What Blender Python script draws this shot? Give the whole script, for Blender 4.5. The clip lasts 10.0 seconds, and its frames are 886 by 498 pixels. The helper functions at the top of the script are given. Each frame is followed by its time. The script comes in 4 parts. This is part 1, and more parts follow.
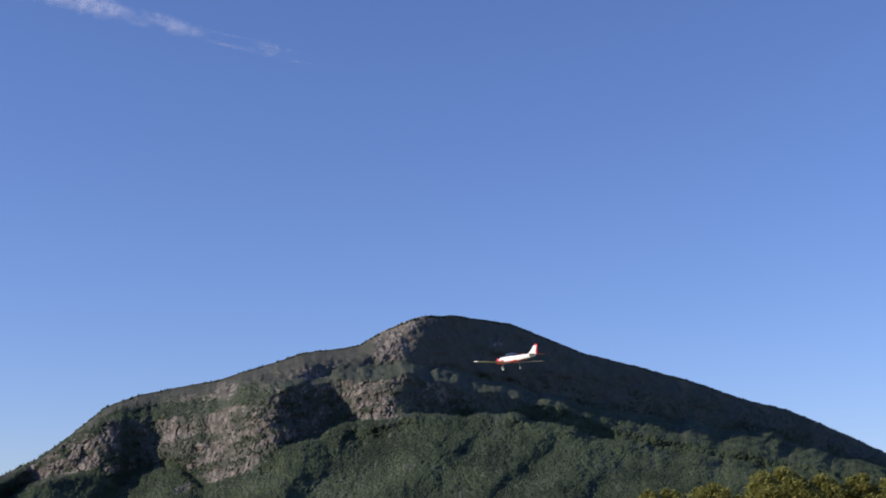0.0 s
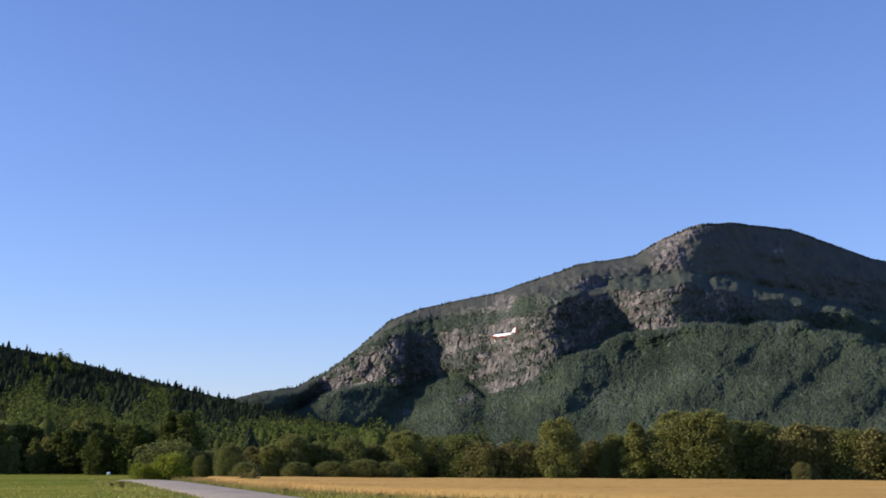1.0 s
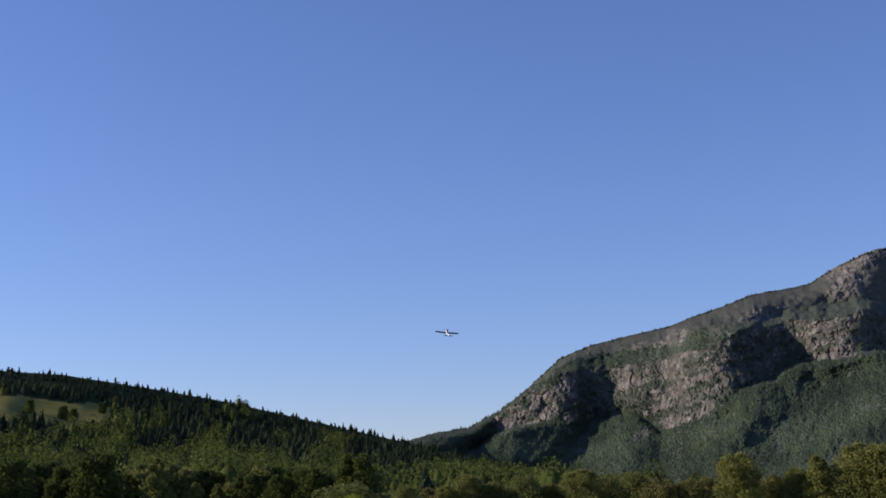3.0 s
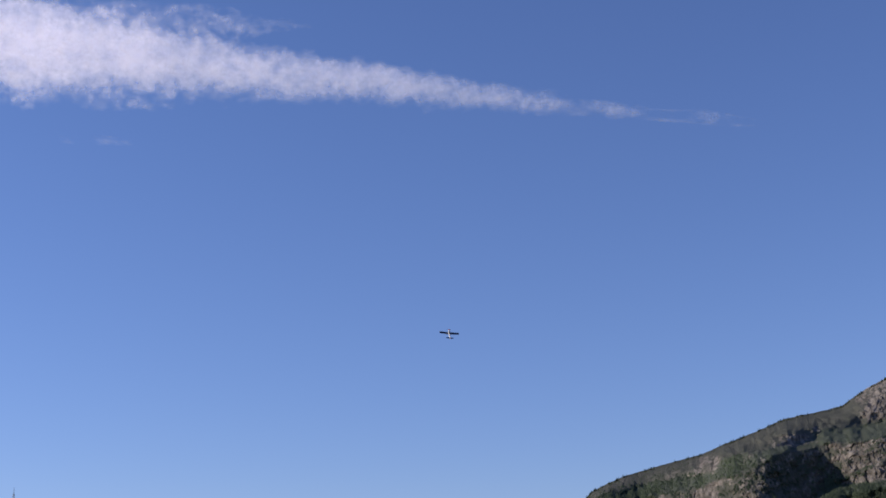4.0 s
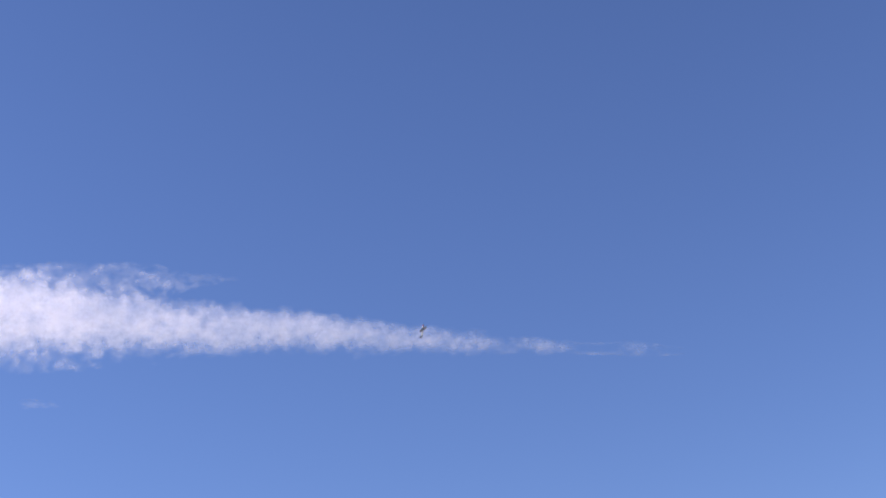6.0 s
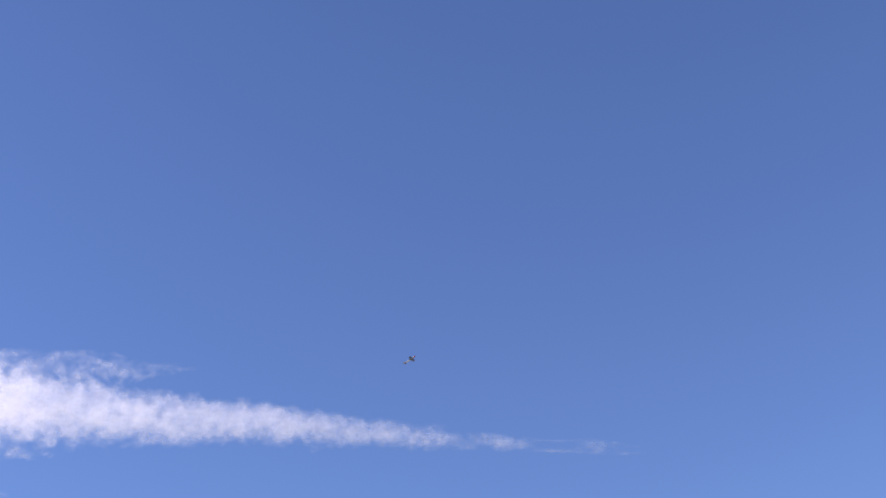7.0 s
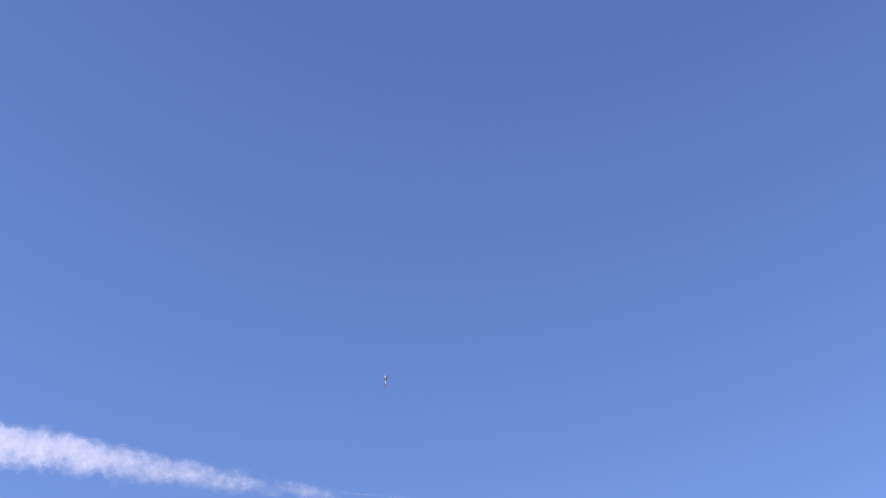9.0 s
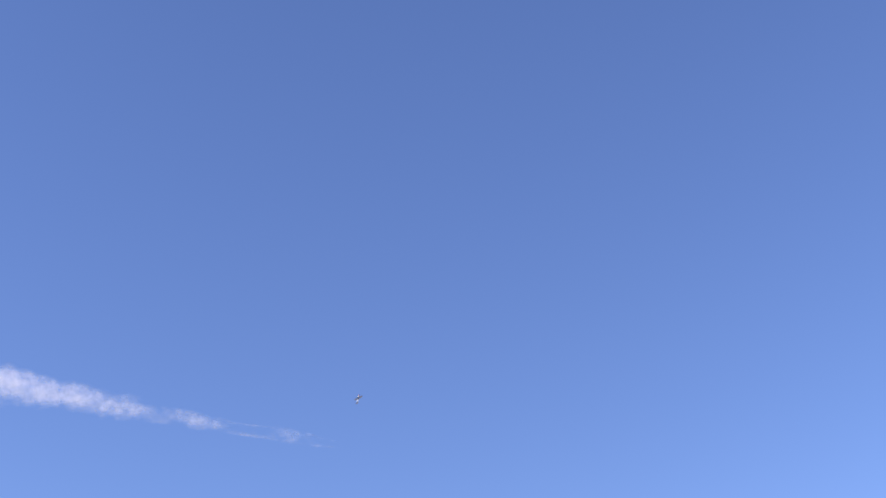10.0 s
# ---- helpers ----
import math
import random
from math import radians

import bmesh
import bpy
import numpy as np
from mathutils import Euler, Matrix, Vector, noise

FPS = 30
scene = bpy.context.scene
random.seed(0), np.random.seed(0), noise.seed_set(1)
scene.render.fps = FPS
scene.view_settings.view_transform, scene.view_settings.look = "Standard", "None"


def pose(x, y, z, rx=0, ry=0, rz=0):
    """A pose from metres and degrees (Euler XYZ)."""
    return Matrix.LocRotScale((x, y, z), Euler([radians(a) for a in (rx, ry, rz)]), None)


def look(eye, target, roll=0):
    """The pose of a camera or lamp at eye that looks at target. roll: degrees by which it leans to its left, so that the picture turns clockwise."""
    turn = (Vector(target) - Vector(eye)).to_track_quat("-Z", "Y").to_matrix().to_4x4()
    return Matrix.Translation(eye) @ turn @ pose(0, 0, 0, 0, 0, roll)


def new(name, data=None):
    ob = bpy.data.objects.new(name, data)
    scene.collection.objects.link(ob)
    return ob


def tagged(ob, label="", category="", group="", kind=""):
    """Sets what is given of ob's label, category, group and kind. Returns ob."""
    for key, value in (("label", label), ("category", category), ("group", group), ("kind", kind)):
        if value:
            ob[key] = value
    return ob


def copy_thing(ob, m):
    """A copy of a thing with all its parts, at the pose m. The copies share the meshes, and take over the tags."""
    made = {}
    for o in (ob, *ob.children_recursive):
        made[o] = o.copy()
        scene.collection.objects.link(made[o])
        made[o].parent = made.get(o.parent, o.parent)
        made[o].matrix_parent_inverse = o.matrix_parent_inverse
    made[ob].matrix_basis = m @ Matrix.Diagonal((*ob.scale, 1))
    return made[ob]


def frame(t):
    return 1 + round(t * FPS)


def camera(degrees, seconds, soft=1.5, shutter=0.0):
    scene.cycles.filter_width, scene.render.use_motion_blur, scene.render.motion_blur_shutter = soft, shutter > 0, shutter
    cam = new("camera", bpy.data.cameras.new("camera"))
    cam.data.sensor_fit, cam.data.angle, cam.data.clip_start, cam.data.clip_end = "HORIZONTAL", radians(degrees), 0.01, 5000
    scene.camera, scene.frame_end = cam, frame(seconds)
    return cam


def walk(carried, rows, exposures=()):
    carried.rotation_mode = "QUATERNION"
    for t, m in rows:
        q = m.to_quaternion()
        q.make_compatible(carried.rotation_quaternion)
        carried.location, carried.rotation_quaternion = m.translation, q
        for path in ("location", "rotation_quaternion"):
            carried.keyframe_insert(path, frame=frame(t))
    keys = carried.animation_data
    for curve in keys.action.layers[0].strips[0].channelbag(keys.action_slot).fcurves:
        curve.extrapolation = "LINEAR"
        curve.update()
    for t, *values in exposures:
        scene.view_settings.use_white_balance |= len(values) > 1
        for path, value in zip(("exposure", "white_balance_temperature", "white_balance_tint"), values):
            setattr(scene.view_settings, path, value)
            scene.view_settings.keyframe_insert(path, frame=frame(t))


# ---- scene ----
EYE = Vector((0.0, 0.0, 2.4))
SUN_AZ, SUN_EL = -99.0, 22.0

# ---- camera: held by hand on one spot, turning after the model aircraft ----
# seconds, azimuth right of north, tilt above level, roll
TURNS = [
    (0.0, 4.24, 12.52, -0.08), (0.1, 3.13, 11.79, -0.52), (0.2, 1.35, 10.43, -0.1), (0.3, 0.35, 9.81, -0.57), (0.4, -1.08, 10.03, -0.62), (0.5, -1.9, 9.69, -0.25), (0.6, -3.02, 9.36, -0.18), (0.7, -3.85, 9.11, 0.03), (0.8, -5.28, 9.2, -0.46), (0.9, -6.17, 9.21, 0.02), (1.0, -7.26, 8.83, 0.3), (1.2, -7.89, 8.52, -0.14), (1.5, -9.46, 9.27, -0.42), (2.0, -11.8, 8.44, -0.34), (2.2, -12.5, 8.27, -0.14), (3.3, -14.83, 11.98, -1.04), (3.5, -15.12, 13.08, -1.32), (4.0, -15.13, 16.05, -2.57), (4.5, -14.77, 19.32, -3.77), (5.0, -13.88, 21.58, -4.55), (5.5, -12.69, 23.54, -5.54), (6.0, -11.21, 25.81, -7.03), (6.2, -10.5, 26.71, -7.32), (7.5, -8.13, 30.37, -7.1), (8.0, -6.38, 30.79, -7.83), (8.5, -2.91, 31.33, -6.4), (8.8, -1.13, 30.74, -5.84), (8.9, -0.75, 30.72, -5.78), (9.0, -0.4, 30.78, -5.72), (9.1, 0.19, 30.56, -5.64), (9.2, 0.69, 30.2, -5.55), (9.3, 1.09, 29.93, -5.47), (9.5, 2.13, 29.44, -5.13), (9.6, 2.7, 29.15, -5.09), (9.7, 2.94, 28.9, -5.04), (9.8, 3.58, 28.54, -5.0), (10.0, 4.04, 27.85, -4.86),
]


def hand_pose(az, tilt, roll):
    return pose(EYE.x, EYE.y, EYE.z, 90 + tilt, 0, -az) @ pose(0, 0, 0, 0, 0, roll)


cam = camera(35.48, 10.0, soft=1.65, shutter=0.15)
walk(cam, [(t, hand_pose(a, e, r)) for t, a, e, r in TURNS],
     exposures=[(0, -0.10, 6530, 10), (0.2, 0.12, 6532, 10), (0.4, 0.18, 6534, 10), (0.7, 0.19, 6536, 10), (1.2, 0.13, 6541, 10), (2.2, -0.05, 6550, 10), (3.5, -0.22, 6578, 10), (4.5, -0.30, 6600, 10), (5, -0.18, 6633, 10), (5.5, -0.06, 6667, 10), (6.2, 0.05, 6713, 10), (7.5, 0.25, 6800, 10), (8.5, 0.38, 6860, 10), (10, 0.45, 6950, 10)])

# ---- light ----
world = bpy.data.worlds.new("world")
scene.world = world
world.use_nodes = True
wn = world.node_tree
sky = wn.nodes.new("ShaderNodeTexSky")
sky.sky_type, sky.sun_disc = "NISHITA", False
sky.sun_elevation, sky.sun_rotation = radians(SUN_EL), radians(SUN_AZ)
sky.air_density, sky.dust_density, sky.ozone_density = 1.0, 0.1, 5.0
wn.nodes["Background"].inputs["Strength"].default_value = 0.15
tint = wn.nodes.new("ShaderNodeMix")
tint.data_type, tint.blend_type = "RGBA", "MULTIPLY"
tint.inputs[0].default_value, tint.inputs[7].default_value = 1.0, (0.95, 0.87, 1.11, 1)
wn.links.new(sky.outputs[0], tint.inputs[6])
wn.links.new(tint.outputs[2], wn.nodes["Background"].inputs["Color"])


def heading(az, el=0.0):
    a, e = radians(az), radians(el)
    return Vector((math.sin(a) * math.cos(e), math.cos(a) * math.cos(e), math.sin(e)))


sun = new("sun", bpy.data.lights.new("sun", "SUN"))
sun.data.energy, sun.data.angle, sun.data.color = 5.0, radians(0.6), (1.0, 0.89, 0.745)
sun.matrix_world = look(heading(SUN_AZ, SUN_EL) * 50, (0, 0, 0))


# ---- materials ----
def material(name, rough=0.9, metal=0.0):
    m = bpy.data.materials.new(name)
    m.use_nodes = True
    b = m.node_tree.nodes["Principled BSDF"]
    b.inputs["Roughness"].default_value, b.inputs["Metallic"].default_value = rough, metal
    b.inputs["Specular IOR Level"].default_value = 0.03
    return m, m.node_tree, b


def node(nt, kind, **values):
    n = nt.nodes.new(kind)
    for k, v in values.items():
        n.inputs[k.replace("_", " ")].default_value = v
    return n


def ramp(nt, fac, stops):
    r = nt.nodes.new("ShaderNodeValToRGB")
    while len(r.color_ramp.elements) < len(stops):
        r.color_ramp.elements.new(0.5)
    for e, (p, c) in zip(r.color_ramp.elements, stops):
        e.position, e.color = p, (*c, 1)
    nt.links.new(fac, r.inputs[0])
    return r.outputs[0]


def grain(nt, scale, detail=6.0, rough=0.6, stretch=(1, 1, 1), coord="Object"):
    tc = nt.nodes.new("ShaderNodeTexCoord")
    mp = node(nt, "ShaderNodeMapping", Scale=stretch)
    nt.links.new(tc.outputs[coord], mp.inputs[0])
    n = node(nt, "ShaderNodeTexNoise", Scale=scale, Detail=detail, Roughness=rough)
    nt.links.new(mp.outputs[0], n.inputs["Vector"])
    return n.outputs["Fac"]


def mix(nt, fac, a, b, kind="MIX"):
    n = nt.nodes.new("ShaderNodeMix")
    n.data_type, n.blend_type = "RGBA", kind
    for s, v in ((n.inputs[0], fac), (n.inputs[6], a), (n.inputs[7], b)):
        if isinstance(v, (int, float)):
            s.default_value = v
        elif isinstance(v, tuple):
            s.default_value = (*v, 1)
        else:
            nt.links.new(v, s)
    return n.outputs[2]


def bump(nt, b, height, strength, distance):
    n = node(nt, "ShaderNodeBump", Strength=strength, Distance=distance)
    nt.links.new(height, n.inputs["Height"])
    nt.links.new(n.outputs[0], b.inputs["Normal"])


def ground_material(name, dark, light, scale, dry=None, stretch=(1, 1, 1)):
    m, nt, b = material(name, 0.95)
    fine = ramp(nt, grain(nt, scale, 8, 0.7, stretch), [(0.3, dark), (0.7, light)])
    if dry:
        fine = mix(nt, ramp(nt, grain(nt, scale * 0.06, 4, 0.6, stretch), [(0.42, (0, 0, 0)), (0.68, (0.75,) * 3)]), fine, dry)
    nt.links.new(fine, b.inputs["Base Color"])
    bump(nt, b, grain(nt, scale * 1.7, 5, 0.7, stretch), 0.6, 0.1)
    return m


def leaf_material(name, colours, island=True, scatter=0.3, patch=0.03, uneven=0.3):
    m, nt, b = material(name, 0.75)
    if island:
        fac = nt.nodes.new("ShaderNodeNewGeometry").outputs["Random Per Island"]
    else:
        fac = nt.nodes.new("ShaderNodeObjectInfo").outputs["Random"]
    n = len(colours) - 1
    col = ramp(nt, fac, [(i / n, c) for i, c in enumerate(colours)])
    col = mix(nt, 0.6, col, ramp(nt, grain(nt, patch, 4, 0.6), [(0.36, (0.85 - 1.6 * uneven, 0.85 - 1.5 * uneven, 0.85 - 1.3 * uneven)), (0.64, (1.1 + uneven, 1.08 + uneven, 1.05 + 0.6 * uneven))]), "MULTIPLY")
    nt.links.new(col, b.inputs["Base Color"])
    tr = nt.nodes.new("ShaderNodeBsdfTranslucent")
    nt.links.new(col, tr.inputs[0])
    mx = node(nt, "ShaderNodeMixShader", Fac=scatter)
    nt.links.new(b.outputs[0], mx.inputs[1])
    nt.links.new(tr.outputs[0], mx.inputs[2])
    nt.links.new(mx.outputs[0], nt.nodes["Material Output"].inputs[0])
    return m


def paint(name, colour, rough=0.35):
    m, nt, b = material(name, rough)
    col = mix(nt, ramp(nt, grain(nt, 9, 4), [(0.35, (0, 0, 0)), (0.75, (0.2,) * 3)]), colour, tuple(c * 0.75 for c in colour))
    nt.links.new(col, b.inputs["Base Color"])
    b.inputs["Specular IOR Level"].default_value = 0.5
    return m


def mountain_material():
    """Forest floor and heath, with bare banded rock where the crag attribute is high."""
    m, nt, b = material("mountain_rock_and_heath", 0.95)
    at = nt.nodes.new("ShaderNodeAttribute")
    at.attribute_name = "crag"
    rock = ramp(nt, grain(nt, 0.05, 10, 0.8, (1, 0.55, 0.6)), [(0.34, (0.115, 0.105, 0.1)), (0.48, (0.2, 0.179, 0.164)), (0.64, (0.37, 0.325, 0.288))])
    streak = ramp(nt, grain(nt, 0.08, 7, 0.75, (1, 0.4, 0.22)), [(0.36, (0.66,) * 3), (0.58, (1.08,) * 3)])
    rock = mix(nt, 0.6, rock, streak, "MULTIPLY")
    tc = nt.nodes.new("ShaderNodeTexCoord")
    mp = node(nt, "ShaderNodeMapping", Scale=(1, 0.4, 0.35))
    nt.links.new(tc.outputs["Object"], mp.inputs[0])
    joint = node(nt, "ShaderNodeTexVoronoi", Scale=0.075)
    joint.feature = "DISTANCE_TO_EDGE"
    nt.links.new(mp.outputs[0], joint.inputs["Vector"])
    rock = mix(nt, 0.9, rock, ramp(nt, joint.outputs["Distance"], [(0.02, (0.5,) * 3), (0.14, (0.92,) * 3), (0.4, (1.1,) * 3)]), "MULTIPLY")
    # forest floor greyed like the far wood, a haze tone in the colour
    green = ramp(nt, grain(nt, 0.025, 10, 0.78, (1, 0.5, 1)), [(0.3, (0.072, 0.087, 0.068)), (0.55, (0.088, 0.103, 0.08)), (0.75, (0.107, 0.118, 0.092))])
    # above the tree line: heath with rock showing through, grey partly to imitate haze
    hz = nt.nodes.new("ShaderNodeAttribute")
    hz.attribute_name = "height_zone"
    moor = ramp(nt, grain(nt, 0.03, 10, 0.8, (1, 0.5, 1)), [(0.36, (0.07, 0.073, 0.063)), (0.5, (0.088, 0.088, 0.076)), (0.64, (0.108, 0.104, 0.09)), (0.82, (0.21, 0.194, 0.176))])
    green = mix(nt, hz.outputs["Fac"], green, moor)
    edge = node(nt, "ShaderNodeMath")
    edge.operation = "ADD"
    nt.links.new(at.outputs["Fac"], edge.inputs[0])
    sub = node(nt, "ShaderNodeMath")
    sub.operation = "MULTIPLY_ADD"
    nt.links.new(grain(nt, 0.045, 10, 0.82, (1, 0.5, 0.6)), sub.inputs[0])
    sub.inputs[1].default_value, sub.inputs[2].default_value = 2.7, -1.35
    nt.links.new(sub.outputs[0], edge.inputs[1])
    fac = ramp(nt, edge.outputs[0], [(0.3, (0, 0, 0)), (0.55, (0.92, 0.92, 0.92))])
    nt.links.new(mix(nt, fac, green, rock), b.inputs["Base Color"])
    bump(nt, b, grain(nt, 0.06, 10, 0.8, (1, 0.5, 0.6)), 0.7, 7.0)
    return m


def road_material():
    m, nt, b = material("pale_worn_gravel_road", 0.95)
    col = ramp(nt, grain(nt, 1.2, 8, 0.7), [(0.3, (0.35, 0.295, 0.225)), (0.7, (0.5, 0.425, 0.33))])
    col = mix(nt, ramp(nt, grain(nt, 0.25, 4, 0.6), [(0.5, (0, 0, 0)), (0.7, (0.6,) * 3)]), col, (0.22, 0.20, 0.17))
    nt.links.new(col, b.inputs["Base Color"])
    bump(nt, b, grain(nt, 20, 4, 0.7), 0.4, 0.02)
    return m


def cloud_material():
    """Ice-crystal cloud: bright scattering body that thins out by the density attribute and fine noise."""
    m, nt, b = material("thin_ice_cloud", 1.0)
    at = nt.nodes.new("ShaderNodeAttribute")
    at.attribute_name = "thickness"
    big = grain(nt, 0.02, 6, 0.58, (0.75, 0.75, 1.1))
    add = node(nt, "ShaderNodeMath")
    add.operation = "MULTIPLY_ADD"
    nt.links.new(big, add.inputs[0])
    add.inputs[1].default_value = 1.9
    curl = node(nt, "ShaderNodeMath")
    curl.operation = "MULTIPLY_ADD"
    nt.links.new(grain(nt, 0.05, 3, 0.5, (0.8, 0.8, 0.8)), curl.inputs[0])
    curl.inputs[1].default_value = 1.15
    nt.links.new(at.outputs["Fac"], curl.inputs[2])
    nt.links.new(curl.outputs[0], add.inputs[2])
    mr = node(nt, "ShaderNodeMapRange")
    mr.interpolation_type = "SMOOTHSTEP"
    mr.inputs["From Min"].default_value, mr.inputs["From Max"].default_value = 1.38, 3.15
    mr.inputs["To Max"].default_value = 0.62
    nt.links.new(add.outputs[0], mr.inputs["Value"])
    df, tl, tr = (nt.nodes.new("ShaderNodeBsdf" + k) for k in ("Diffuse", "Translucent", "Transparent"))
    df.inputs[0].default_value = tl.inputs[0].default_value = (0.79, 0.745, 0.79, 1)
    body, out = nt.nodes.new("ShaderNodeAddShader"), nt.nodes.new("ShaderNodeMixShader")
    nt.links.new(df.outputs[0], body.inputs[0])
    nt.links.new(tl.outputs[0], body.inputs[1])
    nt.links.new(mr.outputs[0], out.inputs[0])
    nt.links.new(tr.outputs[0], out.inputs[1])
    nt.links.new(body.outputs[0], out.inputs[2])
    nt.links.new(out.outputs[0], nt.nodes["Material Output"].inputs[0])
    return m


M_GRASS = ground_material("meadow_grass", (0.085, 0.115, 0.007), (0.185, 0.21, 0.017), 0.5, (0.27, 0.255, 0.04))
M_WHEAT = ground_material("ripe_grain", (0.42, 0.23, 0.064), (0.68, 0.41, 0.125), 1.2, (0.6, 0.385, 0.12))
M_VERGE = leaf_material("verge_grass_blades", [(0.22, 0.235, 0.045), (0.33, 0.315, 0.07), (0.5, 0.41, 0.17)])
M_EARS = leaf_material("grain_ears", [(0.46, 0.29, 0.1), (0.56, 0.38, 0.14), (0.64, 0.46, 0.19)])
M_ROAD = road_material()
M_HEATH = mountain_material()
M_FLOOR = ground_material("forest_floor", (0.02, 0.03, 0.012), (0.05, 0.06, 0.025), 0.15)
M_PASTURE = ground_material("hill_pasture", (0.12, 0.125, 0.03), (0.24, 0.21, 0.06), 0.12, (0.2, 0.155, 0.05))
M_SPRUCE = leaf_material("spruce_needles", [(0.03, 0.042, 0.024), (0.042, 0.056, 0.03), (0.054, 0.07, 0.034)], scatter=0.3)
# distance haze put into the leaf colour: greyer and paler than the near spruces
M_FARWOOD = leaf_material("hazed_far_wood_foliage", [(0.082, 0.108, 0.072), (0.09, 0.116, 0.075), (0.098, 0.124, 0.078)], scatter=0.3, patch=0.008)
M_BIRCH = leaf_material("birch_leaves", [(0.225, 0.23, 0.068), (0.265, 0.265, 0.08), (0.31, 0.305, 0.105)], scatter=0.45)
M_ALDER = leaf_material("alder_leaves", [(0.185, 0.2, 0.062), (0.22, 0.232, 0.072), (0.255, 0.262, 0.09)], scatter=0.45)
M_ROWAN = leaf_material("reddish_scrub_leaves", [(0.21, 0.19, 0.066), (0.25, 0.225, 0.08), (0.285, 0.258, 0.094)])
M_HILLWOOD = leaf_material("hillside_leaves", [(0.085, 0.108, 0.03), (0.11, 0.132, 0.036), (0.14, 0.16, 0.046)], scatter=0.45, patch=0.05, uneven=0.42)
M_WILLOW = leaf_material("bright_willow_leaves", [(0.2, 0.235, 0.03), (0.28, 0.31, 0.045), (0.36, 0.37, 0.07)], scatter=0.45)
M_BARK, nt_, b_ = material("grey_bark", 0.95)
nt_.links.new(ramp(nt_, grain(nt_, 4, 6, 0.7, (1, 1, 0.3)), [(0.35, (0.06, 0.05, 0.04)), (0.7, (0.34, 0.32, 0.29))]), b_.inputs["Base Color"])
M_STEEL = paint("galvanised_steel", (0.32, 0.33, 0.35), 0.5)
M_WHITE = paint("white_film_covering", (0.82, 0.82, 0.80))
M_RED = paint("red_film_covering", (0.55, 0.02, 0.03))
M_NAVY = paint("dark_navy_film_covering", (0.012, 0.018, 0.05), 0.7)
M_BLACK = paint("black_rubber", (0.02, 0.02, 0.02), 0.8)
M_PALE = paint("pale_grey_wing_underside", (0.4, 0.4, 0.385))
M_CANOPY = paint("smoked_canopy", (0.03, 0.035, 0.05), 0.08)
M_CLOUD = cloud_material()


# ---- mesh helpers ----
def mesh_from(name, verts, faces, mats, indices=None, smooth=True):
    me = bpy.data.meshes.new(name)
    me.from_pydata([tuple(v) for v in verts] if not isinstance(verts, np.ndarray) else verts.tolist(), [], faces if isinstance(faces, list) else faces.tolist())
    for m in mats:
        me.materials.append(m)
    if indices is not None:
        me.polygons.foreach_set("material_index", np.asarray(indices, dtype=np.int32))
    me.polygons.foreach_set("use_smooth", np.full(len(me.polygons), smooth))
    me.update()
    return me


def part(name, bm, mat, parent=None, label=""):
    me = bpy.data.meshes.new(name)
    bm.to_mesh(me)
    bm.free()
    for m in mat if isinstance(mat, (list, tuple)) else [mat]:
        me.materials.append(m)
    ob = new(name, me)
    ob.parent = parent
    return tagged(ob, label)


def piece(name, me, parent=None, label=""):
    ob = new(name, me)
    ob.parent = parent
    return tagged(ob, label)


def interp(x, table):
    xs, ys = zip(*table)
    return np.interp(x, xs, ys)


def smooth01(x):
    x = np.clip(x, 0, 1)
    return x * x * (3 - 2 * x)


def soft_noise(x, y, seed, octaves=5, rough=0.5):
    """Smooth value noise on arrays, about -1 to 1."""
    total, amp, norm = np.zeros(np.broadcast(x, y).shape), 1.0, 0.0
    rng = np.random.RandomState(seed)
    for o in range(octaves):
        table = rng.rand(256, 256)
        fx, fy = x * 2 ** o + 17.3 * o, y * 2 ** o + 9.1 * o
        ix, iy = np.floor(fx).astype(int), np.floor(fy).astype(int)
        ux, uy = smooth01(fx - ix), smooth01(fy - iy)
        g = lambda a, b: table[(ix + a) % 256, (iy + b) % 256]
        v = (g(0, 0) * (1 - ux) + g(1, 0) * ux) * (1 - uy) + (g(0, 1) * (1 - ux) + g(1, 1) * ux) * uy
        total, norm, amp = total + amp * (2 * v - 1), norm + amp, amp * rough
    return total / norm


def blocks(x, y, seed):
    """For each point: a random number of its cell in a jittered grid, and how far right of the cell's middle it lies."""
    rng = np.random.RandomState(seed)
    jx, jy, val = rng.rand(128, 128), rng.rand(128, 128), rng.rand(128, 128)
    ix, iy = np.floor(x).astype(int), np.floor(y).astype(int)
    best, out, off = np.full(x.shape, 9e9), np.zeros(x.shape), np.zeros(x.shape)
    for a in (-1, 0, 1):
        for b in (-1, 0, 1):
            cx, cy = (ix + a) % 128, (iy + b) % 128
            dx, dy = x - (ix + a + jx[cx, cy]), y - (iy + b + jy[cx, cy])
            d = dx * dx + dy * dy
            near = d < best
            best, out, off = np.where(near, d, best), np.where(near, val[cx, cy], out), np.where(near, dx, off)
    return out, off


def grid_faces(rows, cols):
    i = np.arange(rows * cols).reshape(rows, cols)
    return np.stack([i[:-1, :-1], i[:-1, 1:], i[1:, 1:], i[1:, :-1]], -1).reshape(-1, 4)


